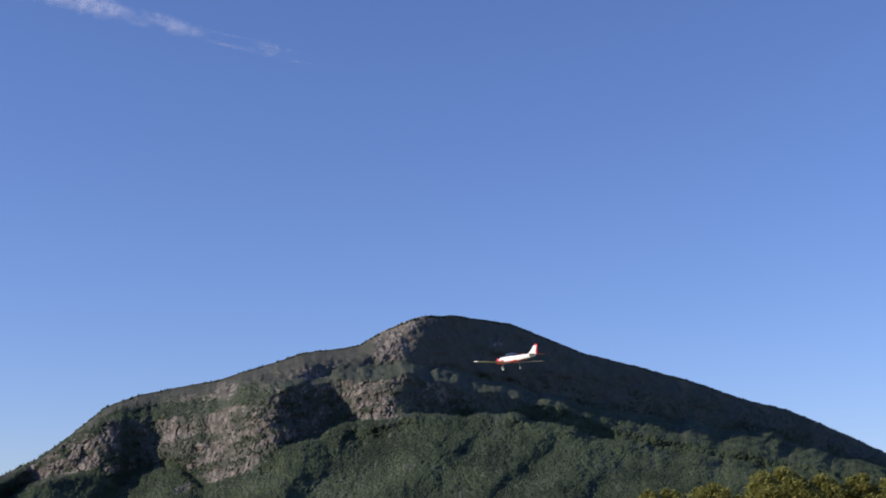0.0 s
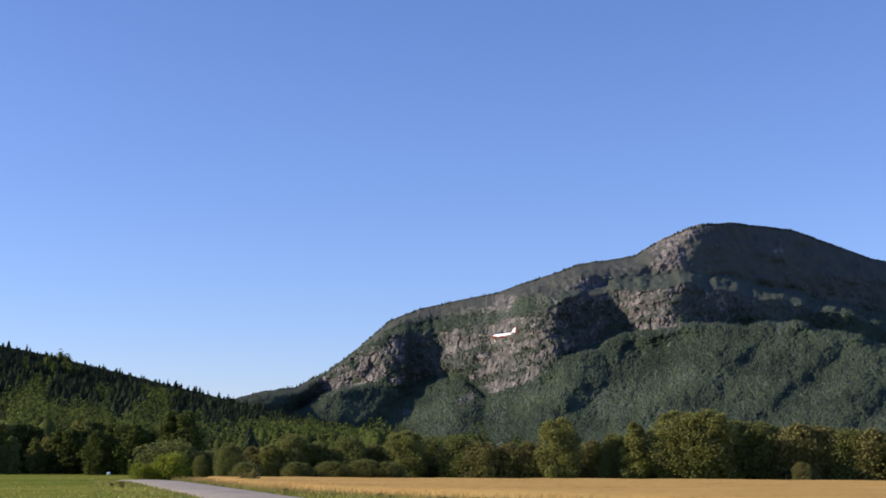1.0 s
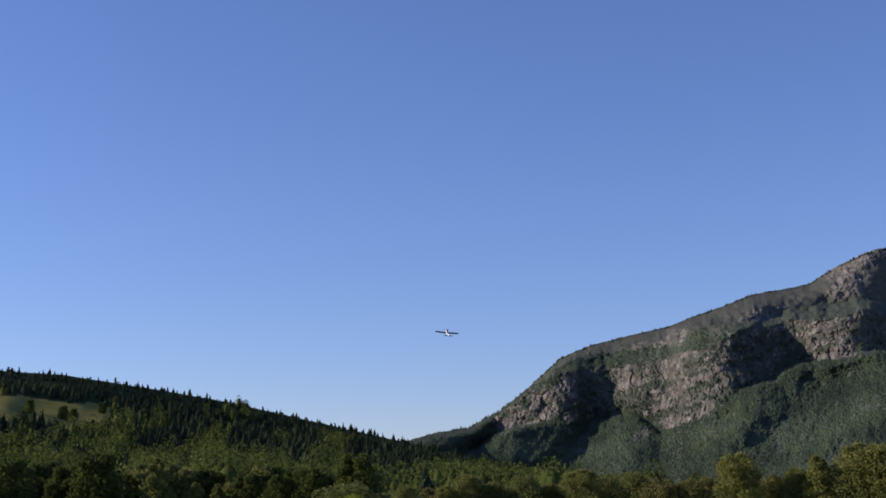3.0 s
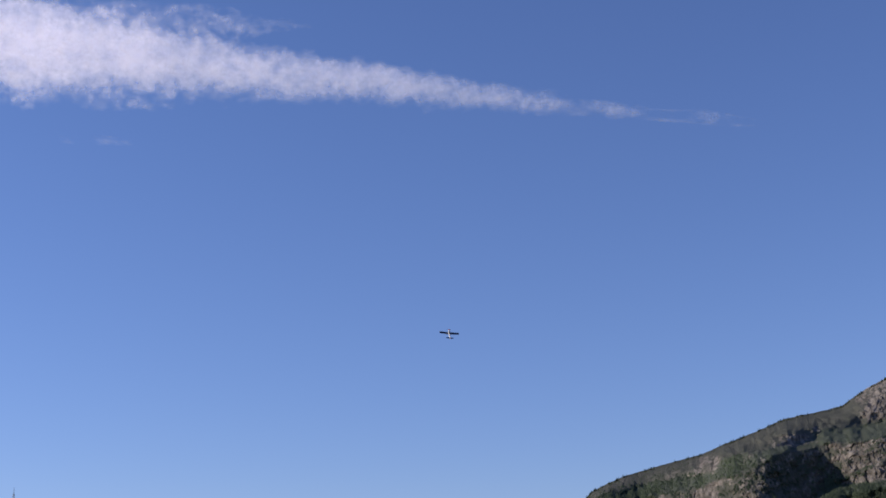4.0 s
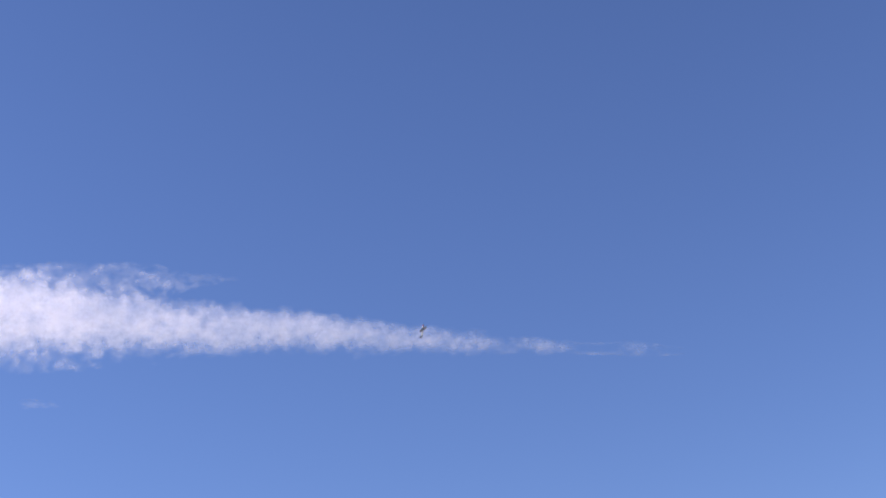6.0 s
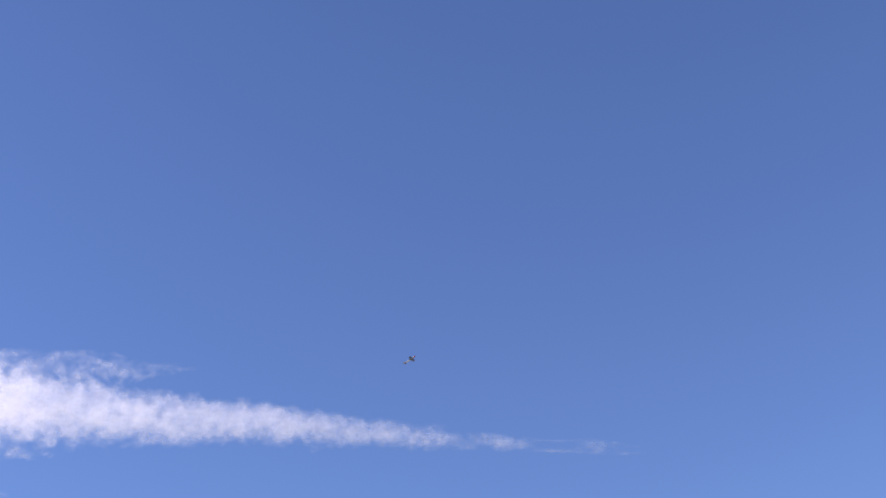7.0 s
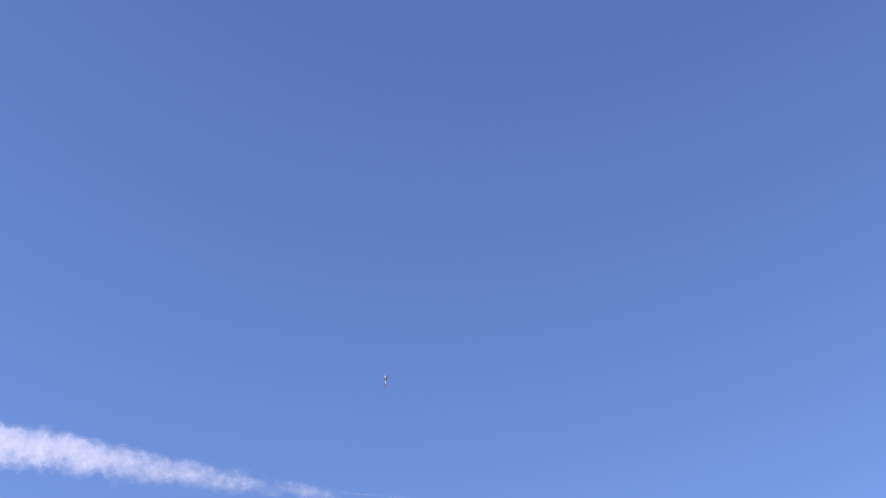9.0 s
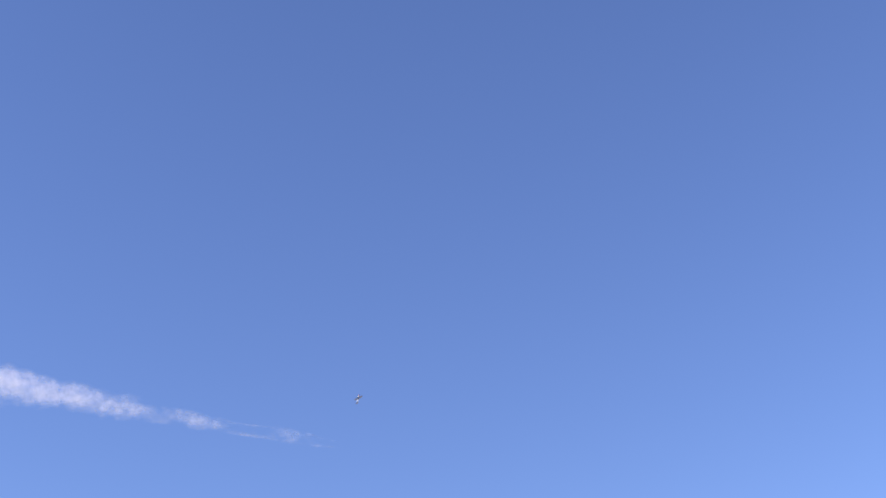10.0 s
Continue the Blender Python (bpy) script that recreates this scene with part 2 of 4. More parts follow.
# ---- ground ----
def build_ground():
    rad = np.concatenate([[0.01, 0.7], np.geomspace(2, 4900, 110)])
    ang = np.linspace(0, 2 * np.pi, 180, endpoint=False)
    r, a = np.meshgrid(rad, ang, indexing="ij")
    z = 0.8 * np.exp(-(r / 14) ** 2) + 0.05 * soft_noise(r * np.sin(a) / 9, r * np.cos(a) / 9, 3) * smooth01((400 - r) / 100)
    v = np.stack([r * np.sin(a), r * np.cos(a), z], -1).reshape(-1, 3)
    n = len(ang)
    i = np.arange(len(v)).reshape(len(rad), n)
    f = np.stack([i[:-1], i[1:], np.roll(i[1:], -1, 1), np.roll(i[:-1], -1, 1)], -1).reshape(-1, 4).tolist()
    f.append(list(range(n)))
    tagged(new("ground", mesh_from("ground", v, f, [M_GRASS])), "flat mown green meadow on the valley floor", "ground", kind="structure")


ROAD = [(-63, 179.5), (-61, 176), (-57, 169), (-45, 141), (-32, 110.5), (-19.4, 81), (-9, 57), (2, 31), (14, 4), (26, -24), (60, -100)]


def along(line, step=1.5):
    out = []
    for (x0, y0), (x1, y1) in zip(line, line[1:]):
        n = max(2, int(math.hypot(x1 - x0, y1 - y0) / step))
        out += [(x0 + (x1 - x0) * i / n, y0 + (y1 - y0) * i / n) for i in range(n)]
    return out + [line[-1]]


def build_road():
    pts = np.array(along(ROAD))
    d = np.gradient(pts, axis=0)
    d /= np.linalg.norm(d, axis=1)[:, None]
    side = np.stack([d[:, 1], -d[:, 0]], 1)
    across = [(-3.4, -0.05), (-2.8, 0.07), (-1.4, 0.11), (0, 0.13), (1.4, 0.11), (2.8, 0.07), (3.4, -0.05)]
    k = np.arange(len(pts))
    wob = [0.25 * soft_noise(k * 0.12, k * 0 + 3.7, 5), 0.25 * soft_noise(k * 0.12, k * 0 + 8.1, 6)]
    rows = []
    for w, z in across:
        off = w + (wob[0] if w < 0 else wob[1]) * (abs(w) > 2)
        rows.append(np.concatenate([pts + side * off[:, None] if isinstance(off, np.ndarray) else pts + side * off, np.full((len(pts), 1), z + 0.06)], 1))
    v = np.stack(rows, 1).reshape(-1, 3)
    tagged(new("road", mesh_from("road", v, grid_faces(len(pts), len(across))[:, ::-1], [M_ROAD])), "pale grey gravel farm road across the fields", "road", kind="structure")


# near edge of the grain field, from its far corner towards the camera's side
GRAIN_EDGE = [(-58, 184), (-40, 141), (-24, 109), (-13.5, 95), (-4.5, 87), (7, 77), (30, 62), (70, 44), (120, 30)]
GRAIN_FAR = [(-58, 184), (-30, 186), (0, 187), (40, 184), (90, 178), (150, 170)]


def build_grain_field():
    """A closed block of standing grain with an uneven top."""
    near, far = np.array(along(GRAIN_EDGE, 0.8)), GRAIN_FAR
    k = np.linspace(0, 1, 420)
    s = np.linspace(0, 1, len(near))
    nx, ny = np.interp(k, s, near[:, 0]), np.interp(k, s, near[:, 1])
    fl = np.array(along(far, 2.0))
    s = np.linspace(0, 1, len(fl))
    fx, fy = np.interp(k, s, fl[:, 0]), np.interp(k, s, fl[:, 1])
    jag = 0.7 * soft_noise(k * 60, k * 0 + 2.2, 8, 4, 0.7)
    u = np.concatenate([[0, 0.002, 0.006, 0.012, 0.02, 0.03, 0.04, 0.05], np.linspace(0.06, 1, 150), [1.0]])
    x = nx[:, None] + (fx - nx)[:, None] * u
    y = ny[:, None] + jag[:, None] * (1 - u) + (fy - ny)[:, None] * u
    z = 0.62 + 0.07 * soft_noise(x / 1.7, y / 1.7, 9, 4, 0.7) + 0.10 * soft_noise(x / 14, y / 14, 10, 2)
    z[:, 0], z[:, -1] = -0.05, -0.05
    z[:, 1:-1] *= (0.12 + 0.88 * smooth01(np.hypot(x - x[:, :1], y - y[:, :1]) / (4.5 + 2.5 * soft_noise(k * 25, k * 0 + 5.5, 12, 3))[:, None]))[:, 1:-1]
    v = np.stack([x, y, z], -1).reshape(-1, 3)
    tagged(new("grain_field", mesh_from("grain_field", v, grid_faces(len(k), len(u)), [M_WHEAT])), "ripe golden grain field beside the gravel road", "field", kind="structure")


def blades(name, label, spots, height, width, mat, category, rng, lean=0.25):
    """Many thin upright blades as one mesh; spots are x, y, z."""
    n = len(spots)
    a = rng.rand(n) * np.pi * 2
    h = height * (0.55 + 0.7 * rng.rand(n))
    w = width * (0.6 + 0.8 * rng.rand(n))
    d = np.stack([np.cos(a), np.sin(a), a * 0], 1)
    tip = np.stack([rng.randn(n) * lean, rng.randn(n) * lean, np.ones(n)], 1) * h[:, None]
    v = np.stack([spots - d * w[:, None], spots + d * w[:, None], spots + tip + d * w[:, None] * 0.3, spots + tip - d * w[:, None] * 0.3], 1).reshape(-1, 3)
    f = np.arange(4 * n).reshape(-1, 4)
    return tagged(new(name, mesh_from(name, v, f, [mat], smooth=False)), label, category, kind="stuff")


def build_verge():
    rng = np.random.RandomState(4)
    near = np.array(along(GRAIN_EDGE, 0.5))
    near = near[near[:, 1] > 50]
    p = near[rng.randint(0, len(near), 18000)]
    off = rng.rand(18000) ** 1.6 * 9
    spots = np.stack([p[:, 0] - off * 0.25 + rng.randn(18000) * 0.6, p[:, 1] - off + 0.7, np.zeros(18000)], 1)
    # keep the blades off the road
    r = np.array(along(ROAD, 1.0))
    dist = np.sqrt(((spots[:, None, :2] - r[None]) ** 2).sum(-1)).min(1)
    spots = spots[dist > 3.3]
    blades("verge_grass", "tall uncut grass along the field edge", spots, 0.3, 0.035, M_VERGE, "grass", rng, 0.6)
    # ears over the whole field, thinning out towards its far side
    n = 70000
    k, u = rng.rand(n), rng.rand(n) ** 1.8
    q, far = np.array(along(GRAIN_EDGE, 0.8)), np.array(along(GRAIN_FAR, 2.0))
    at = lambda line, c: np.interp(k, np.linspace(0, 1, len(line)), line[:, c])
    x, y = at(q, 0) + (at(far, 0) - at(q, 0)) * u, at(q, 1) + (at(far, 1) - at(q, 1)) * u
    z = 0.48 * smooth01(np.hypot(x - at(q, 0), y - at(q, 1)) / 5)
    blades("grain_ears", "loose ripe ears standing above the grain", np.stack([x, y, z], 1), 0.17, 0.02, M_EARS, "grain", rng, 0.6)
    # dry stalks mixed into the field's ragged edge
    p = near[rng.randint(0, len(near), 9000)]
    off = rng.randn(9000) * 2.2
    spots = np.stack([p[:, 0] + off * 0.3, p[:, 1] + off + 0.6, np.zeros(9000)], 1)
    dist = np.sqrt(((spots[:, None, :2] - r[None]) ** 2).sum(-1)).min(1)
    blades("dry_stalks", "dry yellow stalks along the field's ragged edge", spots[dist > 3.6], 0.55, 0.02, M_EARS, "grass", rng, 0.4)
    # left bank of the road and tussocks on the meadow
    q = r[(r[:, 1] > 55) & (r[:, 1] < 196)]
    p = q[rng.randint(0, len(q), 4000)]
    spots = np.stack([p[:, 0] - 3.6 - rng.rand(4000) ** 2 * 5, p[:, 1] - 1 + rng.randn(4000), np.zeros(4000)], 1)
    blades("roadside_grass", "green grass on the road's bank", spots, 0.16, 0.04, M_VERGE, "grass", rng)
    # low tussocks on the meadow
    n = 24000
    a, d = np.radians(-36 + 24 * rng.rand(n)), 45 + 215 * rng.rand(n) ** 1.4
    spots = np.stack([d * np.sin(a), d * np.cos(a), np.zeros(n)], 1)
    clump = soft_noise(spots[:, 0] / 7, spots[:, 1] / 7, 15, 4, 0.6)
    beside = np.array([np.interp(y, r[::-1, 1], r[::-1, 0]) for y in spots[:, 1]])
    spots = spots[(clump > -0.05) & (spots[:, 0] < beside - 4.2)]
    blades("meadow_tussocks", "low yellowish grass tussocks on the meadow", spots, 0.09, 0.06, M_VERGE, "grass", rng, 0.8)


# ---- mountain ----
RIDGE = [(-26, 1.0), (-19, 1.9), (-15.35, 2.68), (-14.53, 2.91), (-13.3, 3.08), (-12.06, 3.71), (-10.7, 4.76), (-9.45, 5.86), (-8.18, 6.38), (-5.01, 7.05), (-3.01, 7.71), (-1.48, 8.22), (0.64, 8.5), (1.95, 9.24), (3.3, 9.75), (4.62, 9.78), (7.03, 9.44), (8.42, 8.87), (10.03, 8.19), (12.5, 7.52), (14.5, 6.92), (16.4, 6.2), (18.2, 5.7), (20.4, 4.67), (22.3, 3.7), (28, 1.8)]
# the face is built up in levels: elevation and distance of each line, by azimuth
CLIFF_BASE = [(-26, 0.4), (-16, 1.4), (-14, 1.8), (-12.8, 2.35), (-12.0, 2.8), (-11, 3.1), (-10, 3.25), (-8.6, 3.1), (-7.4, 3.6), (-6.6, 3.5), (-5.5, 2.85), (-4.6, 3.0), (-3, 3.65), (-2.3, 4.35), (-1, 4.95), (0, 5.45), (2.3, 5.6), (4, 5.7), (6, 5.85), (7.5, 5.7), (10, 4.9), (14, 4.0), (20, 3.0), (28, 1.0)]
CLIFF_TOP = [(-26, 0.7), (-16, 1.9), (-13, 2.6), (-12.2, 3.6), (-10.5, 4.8), (-9.2, 5.25), (-8, 5.4), (-7, 5.45), (-5.5, 5.75), (-3.8, 6.0), (-2.2, 6.75), (0, 7.05), (2.3, 7.2), (4.8, 7.05), (6.9, 6.4), (8.4, 6.0), (11, 5.2), (14, 4.4), (20, 3.3), (28, 1.2)]
WALL_BASE = [(-26, 0.85), (-16, 2.2), (-13, 2.85), (-12.2, 3.6), (-10.5, 4.75), (-9.2, 5.6), (-5, 6.4), (-2.2, 7.15), (0, 7.6), (2.3, 7.8), (4.8, 7.6), (7.1, 6.95), (8.4, 6.5), (11, 5.85), (14, 5.35), (17, 4.85), (22, 3.3), (28, 1.5)]
FOOT_DIST = [(-26, 1900), (-15.5, 1830), (-12, 1980), (-9, 2200), (-8, 2170), (-5.5, 1990), (-2.9, 1850), (2.3, 1760), (7, 1660), (14, 1500), (22, 1320), (28, 1300)]
BASE_DIST = [(-26, 2050), (-15.5, 2130), (-14.5, 2230), (-12.6, 2590), (-9.3, 2470), (-7.6, 2545), (-6.9, 2495), (-2.95, 2230), (-0.15, 2395), (0.15, 2360), (2.3, 2290), (4.8, 2395), (7, 2490), (8.5, 2530), (11, 2560), (14, 2570), (20, 2560), (28, 2600)]
# upper edge of the wooded slope, where it meets the cliffs or a bench in front of them
SLOPE_DIST = [(-26, 2030), (-15.5, 2110), (-13.5, 2270), (-12.3, 2390), (-9.3, 2475), (-8.3, 2500), (-7.6, 2475), (-6, 2390), (-2.95, 2215), (-0.15, 2290), (2.3, 2240), (7, 2220), (14, 2110), (22, 1970), (28, 1960)]
WALL_DIST = [(-26, 2150), (-15.5, 2240), (-13.5, 2420), (-12.2, 2630), (-9.2, 2600), (-7.4, 2680), (-5, 2520), (-2.9, 2370), (-0.1, 2540), (1.2, 2560), (3.1, 2580), (4.8, 2690), (7.1, 2860), (8.4, 2940), (11, 3080), (14, 3250), (17, 3430), (22, 3710), (28, 3900)]
RIDGE_DIST = [(-26, 2300), (-15.5, 2330), (-13.5, 2500), (-12.2, 2720), (-9.2, 2700), (-7.4, 2750), (-5, 2720), (-2.9, 2680), (0, 2740), (1.3, 2700), (3.2, 2640), (4.8, 2735), (7.1, 2910), (8.4, 2995), (11, 3140), (14, 3310), (17, 3490), (22, 3790), (28, 4000)]
# how much bare rock shows in the cliff band, by azimuth
BARE = [(-14, 0.0), (-12.4, 1.1), (-11, 1.45), (-9.2, 1.35), (-8.8, 0.4), (-7.5, 0.4), (-7.2, 0.78), (-5.5, 0.74), (-3, 0.82), (-2.4, 0.45), (-0.3, 0.45), (0, 1.15), (2.3, 1.15), (2.7, 0.45), (6, 0.4), (7.2, 0.1), (8.2, 0.0)]
# outcrops outside the band: azimuth and elevation of the middle, half width, half height (degrees), strength, slant
CRAGS = [(2.1, 8.5, 0.7, 0.6, 0.9, 0.2), (2.4, 9.25, 0.9, 0.34, 0.8, 0.35), (1.5, 8.9, 0.35, 0.3, 0.75, 0.4), (-4.9, 6.6, 0.55, 0.34, 0.75, 0.0), (-1.3, 7.3, 0.9, 0.3, 0.72, 0.1), (-2.9, 6.7, 0.5, 0.3, 0.5, 0.3), (6.6, 8.7, 0.3, 0.22, 0.6, 0.0),
         (-8.3, 6.1, 0.5, 0.2, 0.5, 0.2), (-6.3, 6.3, 0.4, 0.22, 0.5, 0.2), (-6.2, 2.7, 0.5, 0.22, 0.72, 0.5), (-11.7, 2.9, 0.4, 0.2, 0.5, 0.3), (-4.3, 5.0, 0.5, 0.4, 0.5, 0.3), (3.3, 9.6, 0.6, 0.15, 0.6, 0.0), (-8.7, 2.1, 0.22, 0.12, 0.7, 0.0)]
# gullies that run down to the left over the wooded slope: place across the run, width of the shaded and of the lit side, depth
GULLIES = [(-3.6, 1.8, 3.6, 42), (0.9, 0.9, 2.6, 16), (4.2, 1.1, 2.0, 24), (7.8, 1.0, 2.6, 20), (-7.6, 0.9, 1.8, 16), (-10.9, 1.6, 2.2, 40)]


def mountain_surface(az, v):
    """Distance, elevation (degrees) and bare-rock share of the mountain's face at azimuth az and share v of the way up."""
    el_top = interp(az, RIDGE) + 0.05 * soft_noise(az * 2.2, az * 0 + 1.5, 21, 5, 0.6)
    el = -0.25 + (el_top + 0.25) * v
    # the lines wander a little
    wa = az + 0.36 * soft_noise(az * 0.8, el * 1.2, 45, 3, 0.5)
    ww = 0.22 * soft_noise(az * 1.1, az * 0 + 7.7, 46, 3, 0.5)
    top = el_top + 0.01
    wall = np.minimum(interp(wa, WALL_BASE) + 0.5 * ww, top - 0.12)
    head = np.minimum(interp(wa, CLIFF_TOP) + ww, wall - 0.05)
    base = np.minimum(interp(wa, CLIFF_BASE) + 0.8 * ww, head - 0.15)
    # under the first crag the slope's folds lean to the left
    lean = wa - 0.7 * (el - 3.2) * smooth01((-4.5 - az) / 3)
    level = lambda a, t: (interp(a - 0.35, t) + interp(a, t) + interp(a + 0.35, t)) / 3
    d0, ds = level(lean, FOOT_DIST), level(lean, SLOPE_DIST)
    d1, d3, d4 = (level(wa, t) for t in (BASE_DIST, WALL_DIST, RIDGE_DIST))
    d2 = np.minimum(d1 + 26 * (head - base), d3 - 12)
    er = el + 0.2 * soft_noise(az * 1.4, el * 1.8, 52, 4, 0.55) * smooth01((el_top - el) / 0.6) * smooth01((el - base + 0.7) / 0.7)
    rise = lambda lo, hi: np.clip((er - lo) / (hi - lo), 0, 1)
    ds = np.minimum(ds, d1 - 5)
    dist = d0 + (ds - d0) * rise(-0.25, base - 0.25) ** 0.9 + (d1 - ds) * rise(base - 0.25, base) + (d2 - d1) * rise(base, head) + (d3 - d2) * rise(head, wall) + (d4 + 70 - d3) * rise(wall, top) ** 1.7
    # bare rock
    beds = soft_noise(az * 1.2, (el - 0.33 * az) * 3.6, 44, 4, 0.6)
    wob = soft_noise(az * 1.6, el * 1.6, 48, 5, 0.65)
    inside = smooth01((el - base) / 0.35 + 0.5 + 0.5 * wob) * smooth01((head - el) / 0.3 + 0.5 + 0.5 * wob)
    crag = 0.6 * inside * interp(wa, BARE) * np.clip(0.74 + 1.5 * beds + 0.6 * wob, 0.1, 1.2)
    for a0, e0, w, h, s, tilt in CRAGS:
        spot = smooth01(1.5 - np.abs(az - a0) / w + 0.6 * wob) * smooth01(1.5 - np.abs(el - e0 - tilt * (az - a0)) / h + 0.7 * wob)
        crag = np.maximum(crag, 0.74 * spot * s)
    # wooded slope below the cliffs
    low = smooth01((base - el) / 0.9) * smooth01((el - 0.2) / 1.2)
    run = az - 1.05 * el + 0.5 * soft_noise(az * 0.5, el * 0.5, 49, 3)
    for p, shade, lit, depth in GULLIES:
        q = run - p
        dist = dist + depth * low * np.where(q < 0, smooth01(1 + q / shade), smooth01(1 - q / lit))
    dist = dist + 9 * soft_noise(run * 1.1, 0.3 * (az + el), 38, 4, 0.55) * low
    # spurs and hollows at three scales
    n1 = soft_noise(az * 0.7 + 0.5 * el, el * 0.7, 31, 5, 0.55)
    n2 = soft_noise(az * 3.2, el * 3.2, 32, 5, 0.62)
    n4 = soft_noise(az * 4.0, el * 13.0, 34, 4, 0.6)
    # buttresses: tilted blocks of two sizes that turn their faces to the left
    warp = 0.25 * soft_noise(az * 1.7, el * 1.7, 39, 3)
    b1, o1 = blocks((az + 0.08 * el + warp) * 2.6, (el - 0.2 * az + 1.6 * warp) * 1.7, 40)
    b2, o2 = blocks((az + 0.1 * el + warp) * 7.0, (el - 0.33 * az + warp) * 5.0, 42)
    face = np.clip(crag * 1.6, 0, 1) * (4 * (b1 - 0.5) - 6 * b1 * o1 + 3 * (b2 - 0.5) - 4 * b2 * o2 + 4 * n4)
    dist = dist + (15 * n1 + 8 * n2) * smooth01(v * 4) + face
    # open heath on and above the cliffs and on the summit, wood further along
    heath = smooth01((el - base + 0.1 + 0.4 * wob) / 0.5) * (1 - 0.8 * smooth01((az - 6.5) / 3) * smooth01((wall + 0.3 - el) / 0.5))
    shelf = smooth01((el - head + 0.05) / 0.12 + wob) * smooth01((wall - el + 0.1) / 0.15 + wob)
    return dist, el, crag, heath * (1 - 0.75 * shelf)


def place(az, el, dist):
    a, e = np.radians(az), np.radians(el)
    return np.stack([dist * np.sin(a), dist * np.cos(a), EYE.z + dist * np.tan(e)], -1)


def build_mountain():
    az, v = np.meshgrid(np.concatenate([np.linspace(-26, -16, 90), np.linspace(-15.96, 22, 960), np.linspace(22.1, 28, 40)]), np.linspace(0, 1, 280), indexing="ij")
    dist, el, crag, heath = mountain_surface(az, v)
    front = place(az, el, dist)
    # rock shows on the steep faces, heath holds on the ledges
    n = np.cross(np.gradient(front, axis=0), np.gradient(front, axis=1))
    nz = np.abs(n[..., 2]) / np.linalg.norm(n, axis=2)
    crag = crag * (0.35 + 0.65 * smooth01((0.985 - nz) / 0.12)) + 0.1 * smooth01((0.6 - nz) / 0.2) * smooth01((el - 2.5) / 1.5)
    # the far side falls away behind the ridge
    back = []
    for more, drop in ((60, 0.985), (200, 0.93), (420, 0.6), (640, 0.0)):
        b = place(az[:, -1], el[:, -1], np.minimum(dist[:, -1] + more, 4850))
        b[:, 2] = front[:, -1, 2] * drop - 4
        back.append(b)
    verts = np.concatenate([front, np.stack(back, 1)], 1)
    rows, cols = verts.shape[:2]
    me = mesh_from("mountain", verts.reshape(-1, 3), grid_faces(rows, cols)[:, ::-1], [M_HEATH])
    # rock breaks in sharp facets, the rest is soft
    bare = np.concatenate([crag, np.zeros((rows, cols - crag.shape[1]))], 1)[:-1, :-1] > 0.25
    me.polygons.foreach_set("use_smooth", ~bare.ravel())
    at = me.attributes.new("crag", "FLOAT", "POINT")
    at.data.foreach_set("value", np.concatenate([crag, np.zeros((rows, cols - crag.shape[1]))], 1).ravel().astype(np.float32))
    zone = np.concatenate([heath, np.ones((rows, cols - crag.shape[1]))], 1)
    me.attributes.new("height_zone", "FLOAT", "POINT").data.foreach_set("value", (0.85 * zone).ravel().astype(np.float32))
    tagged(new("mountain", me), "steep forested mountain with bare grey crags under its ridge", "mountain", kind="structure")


def cones(spots, height, radius, rng, sides=5, tiers=1):
    """Vertices and faces of many rough conifers or clumps; spots are x, y, z."""
    n = len(spots)
    vs, fs, base = [], [], 0
    for t in range(tiers):
        lo, hi = t / tiers * 0.85, min(1.0, (t + 1) / tiers + 0.22 * (tiers > 1))
        a = (np.arange(sides) * 2 * np.pi / sides)[None] + rng.rand(n, 1) * 6.3
        r = radius[:, None] * (1 - 0.82 * t / max(tiers, 1)) * (0.65 + 0.6 * rng.rand(n, sides))
        ring = np.stack([spots[:, None, 0] + r * np.cos(a), spots[:, None, 1] + r * np.sin(a), spots[:, None, 2] + height[:, None] * (lo + 0.05 * rng.randn(n, sides))], -1)
        top = spots + np.stack([rng.randn(n) * 0.05 * radius, rng.randn(n) * 0.05 * radius, height * hi], 1)
        block = np.concatenate([ring, top[:, None]], 1)
        idx = base + np.arange(n * (sides + 1)).reshape(n, sides + 1)
        k = np.arange(sides)
        f = np.stack([idx[:, k], idx[:, (k + 1) % sides], np.repeat(idx[:, -1:], sides, 1)], -1).reshape(-1, 3)
        vs.append(block.reshape(-1, 3))
        fs.append(f)
        base += n * (sides + 1)
    return np.concatenate(vs), np.concatenate(fs)


